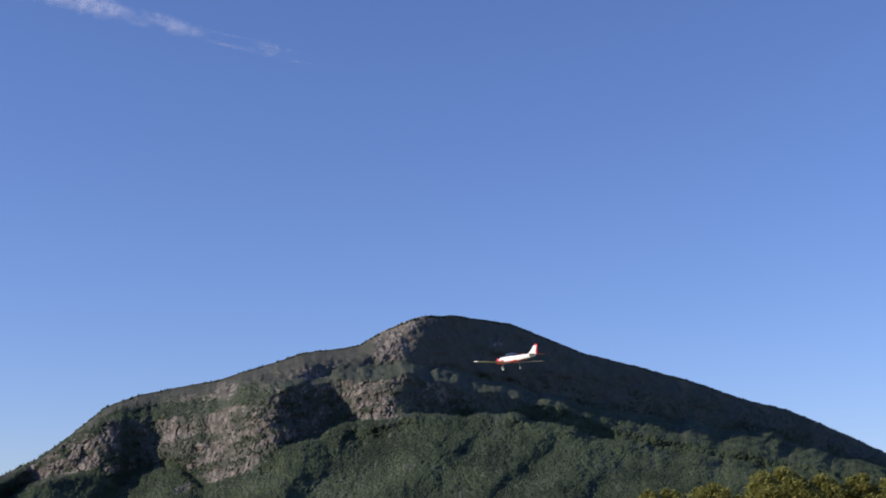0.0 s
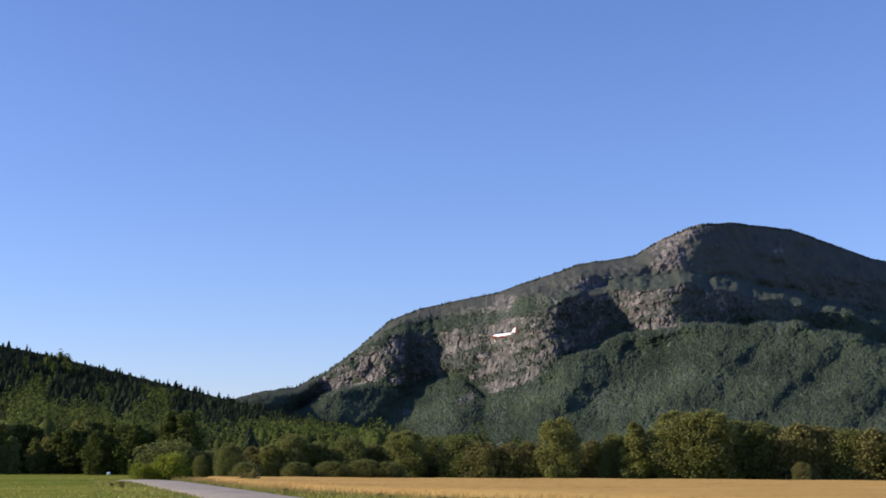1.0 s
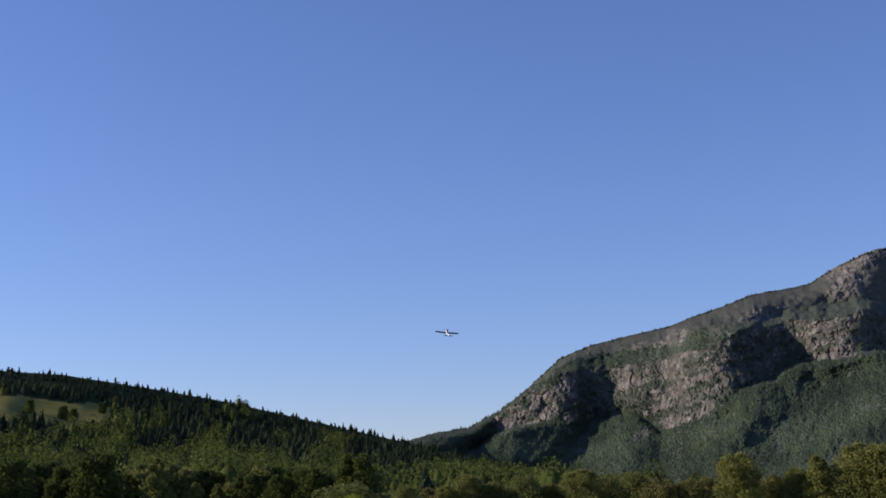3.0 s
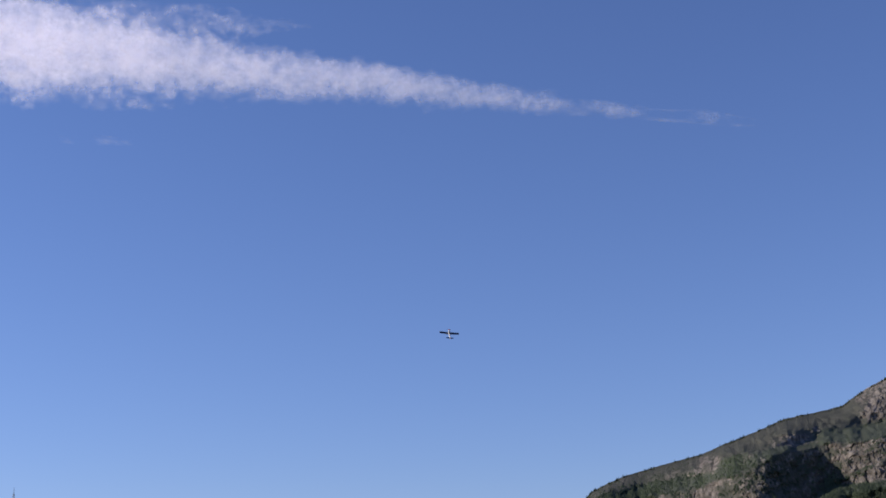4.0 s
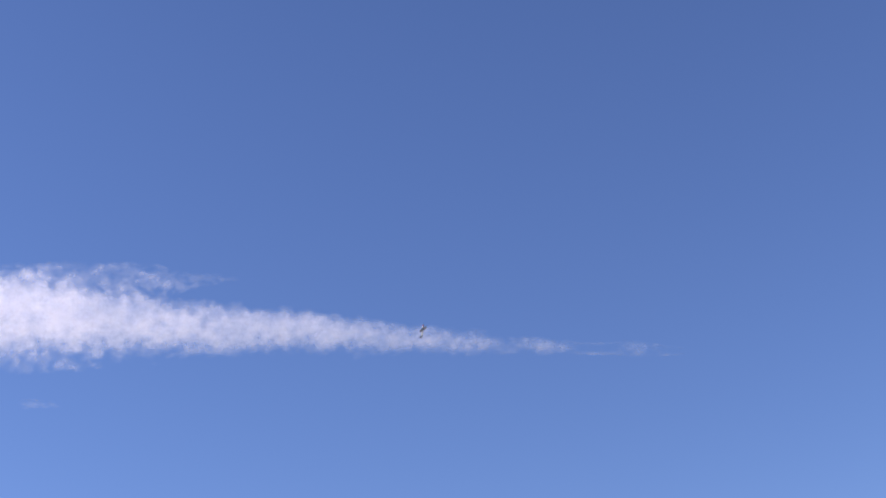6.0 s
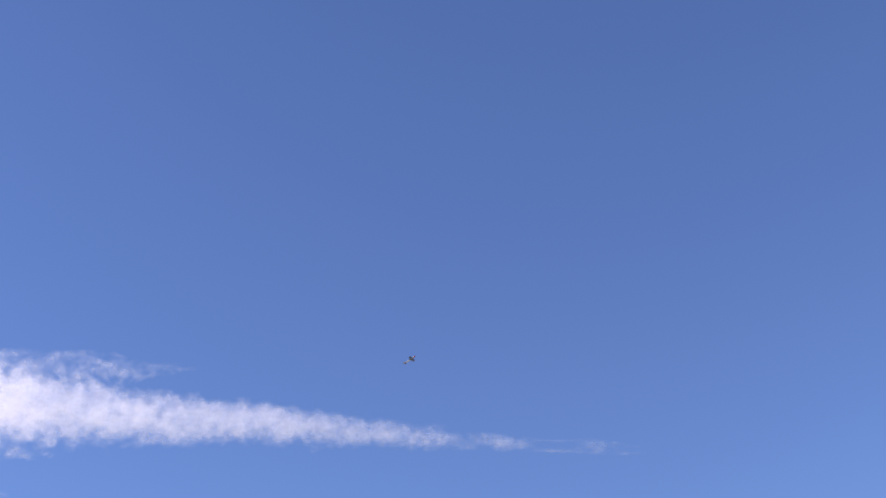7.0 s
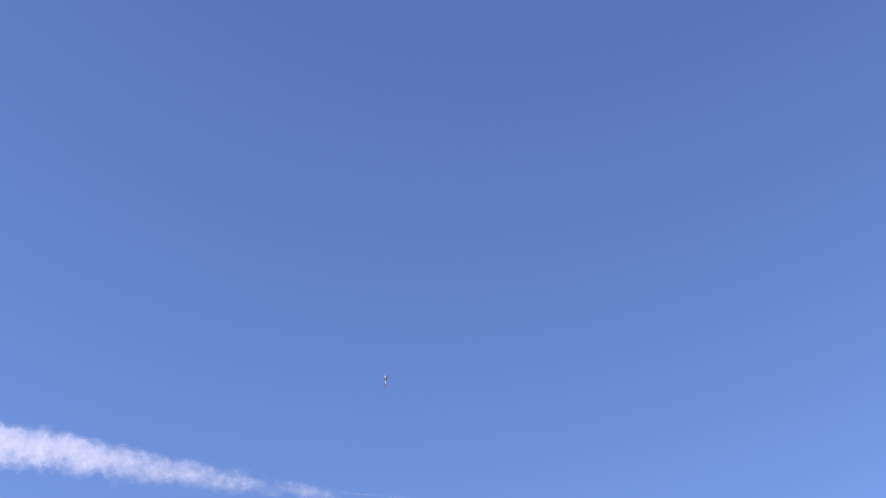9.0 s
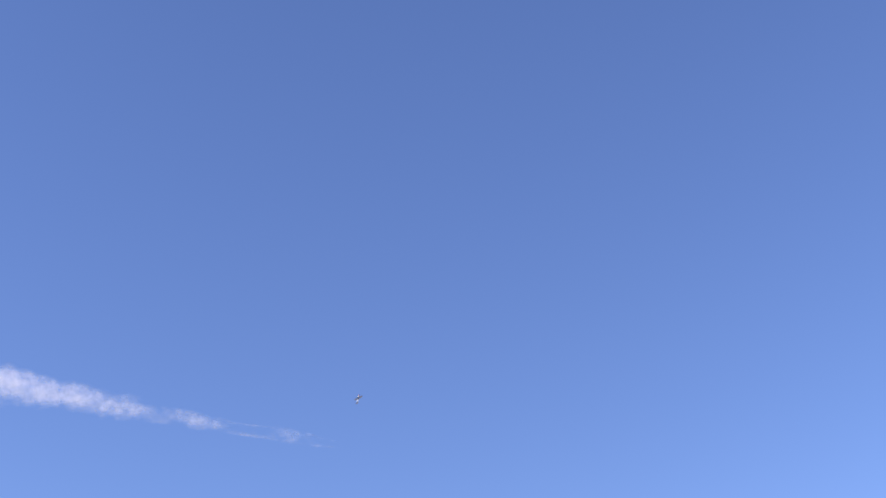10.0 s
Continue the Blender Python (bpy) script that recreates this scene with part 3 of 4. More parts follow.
def lumps(spots, height, radius, rng, shares=((0.75, 0.1), (1.0, 0.45), (0.6, 0.85))):
    """Vertices and faces of many rough round-headed trees: two jittered rings and a cap."""
    n, sides = len(spots), 6
    a = (np.arange(sides) * 2 * np.pi / sides)[None] + rng.rand(n, 1) * 6.3
    rings = []
    for share, h in shares:
        r = radius[:, None] * share * (0.7 + 0.6 * rng.rand(n, sides))
        rings.append(np.stack([spots[:, None, 0] + r * np.cos(a), spots[:, None, 1] + r * np.sin(a), spots[:, None, 2] + height[:, None] * (h + 0.08 * rng.randn(n, sides))], -1))
    top = (spots + np.stack([radius * 0, radius * 0, height], 1))[:, None]
    block = np.concatenate(rings + [top], 1)
    m = 3 * sides + 1
    idx = np.arange(n * m).reshape(n, m)
    k = np.arange(sides)
    k2 = (k + 1) % sides
    f = []
    for q in (0, sides):
        f.append(np.stack([idx[:, q + k], idx[:, q + k2], idx[:, q + sides + k2]], -1).reshape(-1, 3))
        f.append(np.stack([idx[:, q + k], idx[:, q + sides + k2], idx[:, q + sides + k]], -1).reshape(-1, 3))
    f.append(np.stack([idx[:, 2 * sides + k], idx[:, 2 * sides + k2], np.repeat(idx[:, -1:], sides, 1)], -1).reshape(-1, 3))
    return block.reshape(-1, 3), np.concatenate(f)


def build_mountain_wood():
    rng = np.random.RandomState(12)
    n = 330000
    az, v = -20 + 43 * rng.rand(n), rng.rand(n) ** 0.85
    dist, el, crag, heath = mountain_surface(az, v)
    thin = soft_noise(az * 1.4, el * 1.4, 41, 4) + 0.35
    keep = (crag < 0.14 + 0.35 * rng.rand(n)) & (rng.rand(n) < np.clip(0.45 + thin, 0.15, 1)) & (rng.rand(n) < 1 - (0.8 + 0.15 * smooth01((el - 7.4) / 0.5)) * heath)
    az, el, dist = az[keep], el[keep], dist[keep]
    p = place(az, el, dist)
    p[:, 2] -= 1.5
    h = (3.2 + 2.9 * rng.rand(len(p)) ** 1.5) * (1 - 0.4 * smooth01((el - 5.5) / 2))
    v, f = cones(p, h * (0.7 + 0.3 * rng.rand(len(p)) ** 2), h * (0.45 + 0.25 * rng.rand(len(p))), rng, 5, 1)
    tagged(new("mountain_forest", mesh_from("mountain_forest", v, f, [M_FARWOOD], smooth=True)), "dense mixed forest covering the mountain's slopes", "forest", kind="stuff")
    # single trees on the skyline
    n = 900
    az = -14 + 35 * rng.rand(n)
    dist, el, _, _ = mountain_surface(az, np.full(n, 0.992))
    p = place(az, el, dist)
    h = (2.5 + 4.5 * rng.rand(n)) * (0.5 + 0.5 * (soft_noise(az * 2.5, az * 0, 43, 3) > -0.1))
    v, f = cones(p, h, h * 0.32, rng, 5, 2)
    tagged(new("ridge_trees", mesh_from("ridge_trees", v, f, [M_SPRUCE], smooth=False)), "scattered small spruces along the mountain's ridge", "forest", kind="stuff")


# ---- wooded hill ----
HILL = [(-60, 5.8), (-40, 5.75), (-32.6, 5.46), (-29.7, 5.32), (-26.2, 4.79), (-23.1, 4.25), (-20.3, 3.61), (-17.7, 3.0), (-15.4, 2.46), (-12.4, 1.7), (-9.4, 1.15), (-6.4, 0.5), (-3, -0.1)]
HILL_DIST = [(-60, 800), (-33, 950), (-20, 1050), (-10, 950), (-3, 800)]
HILL_FOOT = [(-60, 250), (-33, 285), (-20, 300), (-12, 330), (-3, 420)]


def hill_surface(az, v):
    el_top = interp(az, HILL) - 0.06
    el = -0.45 + (el_top + 0.45) * v
    d0, d1 = interp(az, HILL_FOOT), interp(az, HILL_DIST)
    dist = d0 + (d1 - d0) * v ** 0.8
    dist = dist + 45 * soft_noise(az * 0.35, el * 0.6, 51, 4) * smooth01(v * 4) * smooth01((1.05 - v) * 4)
    return dist, el


def pasture(az, el):
    """1 on the open pasture high on the hill."""
    e = 3.8 - 0.10 * (az + 31)
    return smooth01(1.7 - np.abs(el - e) / 0.42 + 0.3 * soft_noise(az * 1.5, el * 2, 55, 3)) * smooth01((-27.6 - az) / 0.7) * smooth01((az + 36) / 1.5)


def build_hill():
    az, v = np.meshgrid(np.linspace(-60, -3, 240), np.linspace(0, 1, 110), indexing="ij")
    dist, el = hill_surface(az, v)
    front = place(az, el, dist)
    front[:, 0, 2] = -0.5
    back = []
    for more, drop in ((50, 0.99), (250, 0.7), (600, 0.0)):
        b = place(az[:, -1], el[:, -1], dist[:, -1] + more)
        b[:, 2] = front[:, -1, 2] * drop - 3
        back.append(b)
    verts = np.concatenate([front, np.stack(back, 1)], 1)
    rows, cols = verts.shape[:2]
    f = grid_faces(rows, cols)[:, ::-1]
    mid_az = np.broadcast_to(np.concatenate([az, np.repeat(az[:, -1:], 3, 1)], 1)[:-1, :-1], (rows - 1, cols - 1)).ravel()
    mid_el = np.concatenate([el, np.full((rows, 3), 99.0)], 1)[:-1, :-1].ravel()
    idx = (pasture(mid_az, mid_el) > 0.5).astype(int)
    tagged(new("hillside", mesh_from("hillside", verts.reshape(-1, 3), f, [M_FLOOR, M_PASTURE], idx)), "wooded hillside with a strip of open pasture", "hill", kind="structure")


def build_hill_wood():
    rng = np.random.RandomState(14)
    n = 15000
    az, v = -48 + 44 * rng.rand(n), rng.rand(n) ** 0.75
    dist, el = hill_surface(az, v)
    keep = pasture(az, el) < 0.3
    az, v, dist, el = az[keep], v[keep], dist[keep], el[keep]
    p = place(az, el, dist)
    p[:, 2] -= 0.8
    leafy = (soft_noise(az * 0.8, el * 1.2, 61, 3) + 0.22 * rng.randn(len(p))) > 0.55 * smooth01((v - 0.1) / 0.5) + 0.35 * smooth01((v - 0.8) / 0.15) - 0.35 + 0.4 * smooth01((az + 20) / 4)
    def wood(name, label, spots, h, r, mat, k, size, taper):
        """Dark cores with a loose coat of sprays; taper 1 gives a pointed crown, 0 a round one."""
        core, f = lumps(spots, h * (0.74 + 0.16 * taper), r * (0.58 + 0.2 * taper), rng, ((0.9, 0.05), (1.0 - 0.25 * taper, 0.42), (0.6 - 0.3 * taper, 0.8)))
        t = rng.rand(len(spots), k) ** (1 + 0.5 * taper)
        a = rng.rand(len(spots), k) * 6.3
        reach = (taper * (1.02 - t) + (1 - taper) * np.sqrt(np.clip(1 - (2 * t - 0.9) ** 2 / 1.25, 0.02, 1))) * (0.75 + 0.35 * rng.rand(len(spots), k))
        c = spots[:, None] + np.stack([r[:, None] * reach * np.cos(a), r[:, None] * reach * np.sin(a), h[:, None] * (0.05 + 0.95 * t)], -1)
        v2, f2 = tufts(c.reshape(-1, 3), size, rng)
        tagged(new(name, mesh_from(name, np.concatenate([core, v2]), np.concatenate([f, f2 + len(core)]), [mat], smooth=True)), label, "forest", kind="stuff")

    firs, fv = p[~leafy], v[~leafy]
    keep = rng.rand(len(firs)) < 0.8
    firs, fv = firs[keep], fv[keep]
    h = (3.8 + 6.6 * rng.rand(len(firs)) ** 2.2) * (1.35 - 0.45 * fv - 0.3 * smooth01((fv - 0.8) / 0.15))
    wood("spruce_wood", "dense dark spruce wood on the hillside", firs, h, h * (0.24 + 0.14 * rng.rand(len(firs))), M_SPRUCE, 42, 0.45, 0.9)
    keep = rng.rand(leafy.sum()) < 0.6
    b = p[leafy][keep]
    h = (7.0 + 7.5 * rng.rand(len(b))) * (1.15 - 0.45 * v[leafy][keep])
    wood("birch_wood", "young birches and alders mixed into the hillside wood", b, h, h * (0.25 + 0.14 * rng.rand(len(b))), M_HILLWOOD, 85, 0.55, 0.35)


def tufts(centres, size, rng):
    """A small bent leaf spray at each centre."""
    n = len(centres)
    a = rng.randn(n, 3)
    a /= np.linalg.norm(a, axis=1)[:, None]
    b = np.cross(a, rng.randn(n, 3))
    b /= np.linalg.norm(b, axis=1)[:, None]
    c = np.cross(a, b)
    s = size * (0.55 + 0.9 * rng.rand(n))[:, None]
    v = np.stack([centres - a * s, centres + b * s * 0.6 + c * s * 0.25, centres + a * s, centres - b * s * 0.6 + c * s * 0.25], 1).reshape(-1, 3)
    i = np.arange(n)[:, None] * 4
    return v, np.concatenate([i + np.array([[0, 1, 2]]), i + np.array([[0, 2, 3]])], 0)


# ---- trees along the field ----
def limb(bm, p0, p1, r0, r1, sides=6):
    d = (p1 - p0)
    q = d.to_track_quat("Z", "Y").to_matrix()
    rings = []
    for p, r in ((p0, r0), (p0.lerp(p1, 0.5) + Vector((0.1 * r0, -0.1 * r0, 0)), (r0 + r1) / 2), (p1, r1)):
        rings.append([bm.verts.new(p + q @ Vector((r * math.cos(k * 2 * math.pi / sides), r * math.sin(k * 2 * math.pi / sides), 0))) for k in range(sides)])
    for a, b in zip(rings, rings[1:]):
        for k in range(sides):
            bm.faces.new((a[k], a[(k + 1) % sides], b[(k + 1) % sides], b[k]))


def build_tree(name, label, mat, height, width, seed, skirt=0.12, lobes=16, leaves=5200, size=0.2, spire=0.0):
    """A tree with tapered trunk, limbs and a crown of leaf sprays gathered in uneven lobes."""
    rng = np.random.RandomState(seed)
    root = new(name)
    bm = bmesh.new()
    limb(bm, Vector((0, 0, -0.3)), Vector((0.15, 0.05, height * 0.45)), height * 0.022, height * 0.014, 8)
    limb(bm, Vector((0.15, 0.05, height * 0.45)), Vector((0, 0.1, height * 0.93)), height * 0.014, 0.03, 7)
    centres = []
    for i in range(lobes):
        t = (i + 0.5) / lobes
        z = height * (skirt + (0.93 - skirt) * t)
        reach = width * 0.5 * ((1 - spire) * math.sqrt(max(0.05, 1 - (2 * t - 0.85) ** 2 / 1.6)) + spire * (1.05 - t))
        a = i * 2.4 + rng.rand()
        r = reach * (0.42 + 0.5 * rng.rand())
        c = Vector((r * math.cos(a), r * math.sin(a), z))
        centres.append((c, reach * (0.38 + 0.28 * rng.rand())))
        limb(bm, Vector((0.08, 0.05, max(0.3, z - 0.12 * height))), c, 0.012 * height * (1.1 - t), 0.02, 5)
    part("trunk", bm, M_BARK, root)
    pts = []
    per = leaves // lobes
    for c, r in centres:
        u = rng.randn(per, 3)
        u /= np.linalg.norm(u, axis=1)[:, None]
        q = u * (r * (0.35 + 0.7 * rng.rand(per) ** 0.5))[:, None] * np.array([1, 1, 0.85])
        pts.append(np.array(c) + q + 0.12 * rng.randn(per, 3))
    pts = np.concatenate(pts)
    pts[:, 2] = np.maximum(pts[:, 2], 0.05)
    v, f = tufts(pts, size, rng)
    piece("crown", mesh_from("crown", v, f, [mat], smooth=False), root)
    return tagged(root, label, "tree")


def stand(az, dist, scale=1.0, turn=0.0, wide=1.0):
    a = radians(az)
    return Matrix.LocRotScale((dist * math.sin(a), dist * math.cos(a), 0), Euler((0, 0, turn)), (scale * wide, scale * wide, scale))


def height_at(el, dist):
    return EYE.z + dist * math.tan(radians(el))


def build_trees():
    rng = random.Random(7)
    kinds = [
        (build_tree("birch_tree", "tall leafy green birch at the edge of the grain field", M_BIRCH, 10, 6.5, 1, 0.03, 34, 10500, 0.19), 10),
        (build_tree("alder_tree", "rounded dark green alder at the edge of the grain field", M_ALDER, 8, 7.0, 2, 0.02, 32, 10000, 0.18), 8),
        (build_tree("rowan_tree", "reddish green bushy rowan behind the grain field", M_ROWAN, 6, 5.5, 3, 0.0, 28, 8000, 0.16), 6),
        (build_tree("aspen_tree", "slender upright green aspen beside the grain field", M_BIRCH, 11, 5.0, 4, 0.03, 34, 9500, 0.19, spire=0.35), 11),
    ]
    low = [
        (build_tree("alder_bush", "low dark green alder thicket behind the grain field", M_ALDER, 5, 5.0, 21, 0.0, 16, 2600, 0.19), 5),
        (build_tree("rowan_bush", "low olive scrub behind the grain field", M_ROWAN, 5, 5.0, 22, 0.0, 16, 2600, 0.19), 5),
    ]
    edge = [
        (build_tree("birch_tree", "green broadleaf tree at the foot of the wooded hill", M_BIRCH, 9, 5.5, 23, 0.02, 24, 3600, 0.27), 9),
        (build_tree("aspen_tree", "slender green tree at the foot of the wooded hill", M_ALDER, 10, 4.6, 24, 0.02, 24, 3400, 0.27, spire=0.4), 10),
        (build_tree("alder_tree", "dark green alder at the foot of the wooded hill", M_HILLWOOD, 8, 5.5, 25, 0.0, 22, 3400, 0.27), 8),
    ]
    # kind, azimuth, elevation of the top, distance, width factor
    rows = [
        (1, -18.69, 0.10, 205, 1.0), (1, -17.01, 0.30, 207, 0.8), (1, -15.92, 0.80, 203, 0.9), (0, -14.24, 0.78, 205, 0.9), (0, -13.45, 1.22, 206, 1.2), (1, -12.36, 0.88, 208, 1.0), (1, -11.08, 1.12, 207, 1.1),
        (0, -10.09, 0.85, 210, 1.0), (0, -8.703, 1.38, 206, 1.25), (1, -7.516, 1.1, 212, 1.0), (1, -6.626, 1.2, 205, 1.0), (2, -5.637, 0.92, 203, 1.1), (2, -4.549, 0.85, 204, 1.2), (2, -3.758, 0.9, 204, 1.1), (0, -2.473, 1.95, 200, 1.0),
        (2, -0.989, 0.95, 206, 1.1), (1, -0.1978, 1.25, 203, 0.9), (3, 0.6132, 1.84, 200, 1.15), (0, 2.275, 2.25, 201, 1.15), (0, 3.363, 2.32, 200, 1.2), (1, 4.352, 1.8, 207, 1.0), (1, 5.341, 1.75, 208, 1.1), (3, 6.132, 1.7, 210, 1.2), (2, 7.121, 1.6, 207, 1.2),
        (2, 8.011, 1.55, 209, 1.2), (1, 9, 1.45, 207, 1.2), (2, 9.89, 1.4, 207, 1.2), (2, 10.78, 1.45, 208, 1.1), (0, 11.77, 1.9, 200, 0.8), (3, 12.56, 2.75, 200, 1.0), (3, 13.35, 2.8, 202, 1.1), (0, 14.93, 2.95, 200, 0.95), (3, 16.12, 2.5, 204, 1.0), (0, 17.7, 3.5, 198, 1.0), (0, 19.19, 3.2, 199, 1.0), (3, 20.77, 3.3, 200, 1.1), (0, 22.75, 3.4, 200, 1.1),
    ]
    for k, az, el, dist, wide in rows:
        ob, base = kinds[k]
        copy_thing(ob, stand(az, dist, height_at(el, dist) / base, rng.random() * 6.3, wide))["group"] = "trees along the grain field"
    # understorey row that closes the gaps below the crowns
    for i in range(46):
        az = -18.5 + 42 * (i + rng.random() * 0.7) / 46
        ob, base = low[rng.choice((0, 0, 1))]
        dist = 208 + 10 * rng.random()
        copy_thing(ob, stand(az, dist, (3.6 + 2.2 * rng.random()) / base, rng.random() * 6.3, 1.6))["group"] = "trees along the grain field"
    # front row of the hillside wood
    for i in range(60):
        az = -44 + 27 * (i + rng.random()) / 60
        ob, base = edge[rng.choice((0, 1, 2, 2))]
        dist = 283 + 30 * rng.random()
        copy_thing(ob, stand(az, dist, (7.5 + 6.5 * rng.random() ** 1.2) / base, rng.random() * 6.3, 1.0))["group"] = "trees at the foot of the hill"
    # single broadleaf trees on the hill pasture
    for az, el, tall in ((-30.9, 3.75, 8.0), (-29.6, 3.5, 8.0), (-29.2, 3.48, 7.0), (-28.1, 3.75, 7.0)):
        share = (el + 0.45) / (float(interp(az, HILL)) - 0.06 + 0.45)
        d, e = hill_surface(np.array([az]), np.array([share]))
        spot = place(np.array([az]), e, d)[0]
        m = stand(az, float(d[0]), tall / 8, az)
        m.translation = Vector(spot) - Vector((0, 0, 0.4))
        tagged(copy_thing(edge[2][0], m), "round dark green tree on the hill pasture", "tree", "trees on the hill pasture")
    for i, (ob, _) in enumerate(kinds + low):
        ob.matrix_basis = stand(25 + 2.5 * i, 205, 1.0)
    for i, (ob, _) in enumerate(edge):
        ob.matrix_basis = stand(-45 - 2 * i, 290, 1.0)
    willow = build_tree("willow_bush", "bright yellow-green willow bush beside the gravel road", M_WILLOW, 4.0, 6.6, 5, 0.0, 18, 4600, 0.18)
    willow.matrix_basis = stand(-18.1, 196, 0.88, 0.0, 0.85)
    tagged(copy_thing(willow, stand(-19.25, 197, 0.6, 2.0, 1.5)), "low yellow-green willow bush beside the gravel road")
    for az, s in ((-15.2, 0.42), (-13.2, 0.42), (-11.8, 0.45), (-10.4, 0.5), (-9.4, 0.45)):
        low = copy_thing(kinds[1][0], stand(az, 190, s * 0.75, az, 1.9))
        tagged(low, "low green bush at the grain field's edge", "bush", "bushes along the grain field")
    round_bush = copy_thing(kinds[2][0], stand(7.15, 191, 0.48, 1.0, 0.9))
    tagged(round_bush, "small round olive bush in front of the trees", "bush")


def build_field_bits():
    bm = bmesh.new()
    prof = [(0.0, -0.62), (0.5, -0.62), (0.6, -0.56), (0.63, 0.0), (0.6, 0.56), (0.5, 0.62), (0.0, 0.62)]
    loft(bm, [[Vector((q, r * math.cos(k * math.pi / 10), 0.63 + r * math.sin(k * math.pi / 10))) for k in range(20)] for r, q in prof[1:-1]])
    bmesh.ops.recalc_face_normals(bm, faces=bm.faces)
    me = bpy.data.meshes.new("wrapped_bale")
    bm.to_mesh(me)
    bm.free()
    me.materials.append(M_WHITE)
    bale = tagged(new("wrapped_bale", me), "white plastic-wrapped round hay bale on the meadow", "hay bale")
    bale.matrix_basis = stand(-20.62, 268, 0.5, 0.4)
    weed = build_tree("thistle", "dark weedy shrub standing at the road's edge", M_ROWAN, 1.6, 1.3, 9, 0.0, 9, 420, 0.13)
    weed["category"] = "shrub"
    weed.matrix_basis = stand(-14.95, 163, 1.0)
    for az, dist, s in ((-15.25, 165, 0.8), (-13.6, 112, 0.3), (-9.75, 96, 0.28), (-9.3, 94, 0.22), (-20.1, 140, 0.36), (-20.5, 143, 0.25), (-7.2, 88, 0.25), (-4.6, 83, 0.22)):
        copy_thing(weed, stand(az, dist, s, az, 1.2))


# ---- mast on the hill ----
def build_mast():
    a, dist = radians(-32.65), 960.0
    root = new("radio_mast")
    root.location = (dist * math.sin(a), dist * math.cos(a), EYE.z + dist * math.tan(radians(4.9)))
    height = dist * (math.tan(radians(6.75)) - math.tan(radians(4.9)))
    for k in range(3):
        bm = bmesh.new()
        x, y = math.cos(k * 2.094), math.sin(k * 2.094)
        limb(bm, Vector((1.0 * x, 1.0 * y, -1)), Vector((0.55 * x, 0.55 * y, height * 0.86)), 0.16, 0.12)
        part("leg", bm, M_STEEL, root)
    for i in range(14):
        bm = bmesh.new()
        z0, z1 = height * 0.86 * i / 14, height * 0.86 * (i + 1) / 14
        for k in range(3):
            r0, r1 = 1.0 - 0.45 * i / 14, 1.0 - 0.45 * (i + 1) / 14
            p = Vector((r0 * math.cos(k * 2.094), r0 * math.sin(k * 2.094), z0))
            q = Vector((r1 * math.cos((k + 1) * 2.094), r1 * math.sin((k + 1) * 2.094), z1))
            limb(bm, p, q, 0.07, 0.07, 4)
        part("brace", bm, M_STEEL, root)
    bm = bmesh.new()
    limb(bm, Vector((0, 0, height * 0.84)), Vector((0, 0, height)), 0.22, 0.12)
    part("antenna", bm, M_STEEL, root)
    tagged(root, "thin grey steel lattice mast on the hilltop", "mast")


# ---- contrail ----
# azimuth, elevation of the middle, half width (degrees), density
TRAIL = [(-37.5, 24.25, 2.6, 1.2), (-32, 24.05, 2.1, 1.2), (-28.5, 23.86, 1.68, 1.12), (-24.9, 23.62, 1.25, 0.97), (-21.2, 23.25, 1.02, 0.92), (-17.4, 22.96, 0.85, 0.85), (-13.7, 22.38, 0.62, 0.72), (-11.5, 22.05, 0.55, 0.55), (-9.9, 21.82, 0.46, 0.42), (-9.1, 21.64, 0.36, 0.28), (-8.55, 21.5, 0.26, 0.05), (-8.0, 21.42, 0.32, 0.5), (-7.4, 21.33, 0.36, 0.58), (-6.5, 21.15, 0.3, 0.5), (-5.8, 20.95, 0.2, -0.25), (-4.4, 20.75, 0.2, -0.3), (-3.6, 20.62, 0.27, 0.22), (-2.9, 20.47, 0.28, 0.3), (-2.4, 20.36, 0.2, -0.1), (-1.2, 20.1, 0.1, -0.2)]
STREAK = [(-31.4, 20.5, 0.1, -0.1), (-30.6, 20.56, 0.16, -0.05), (-29.4, 20.54, 0.14, -0.05), (-28.4, 20.52, 0.1, -0.1)]
WISP = [(-30.5, 25.5, 0.5, 0.1), (-28.1, 25.45, 0.6, 0.2), (-25.9, 25.4, 0.65, 0.24), (-23.9, 25.28, 0.55, 0.24), (-22.8, 25.3, 0.26, 0.12), (-21.3, 25.38, 0.16, 0.2), (-20.6, 25.4, 0.1, -0.1)]
PUFF = [(-30.6, 22.15, 0.3, 0.1), (-29.6, 22.0, 0.3, 0.35), (-28.6, 22.1, 0.25, 0.25), (-28.2, 22.15, 0.28, 0.5), (-27.6, 22.1, 0.25, 0.3), (-26.6, 22.05, 0.1, 0.0)]


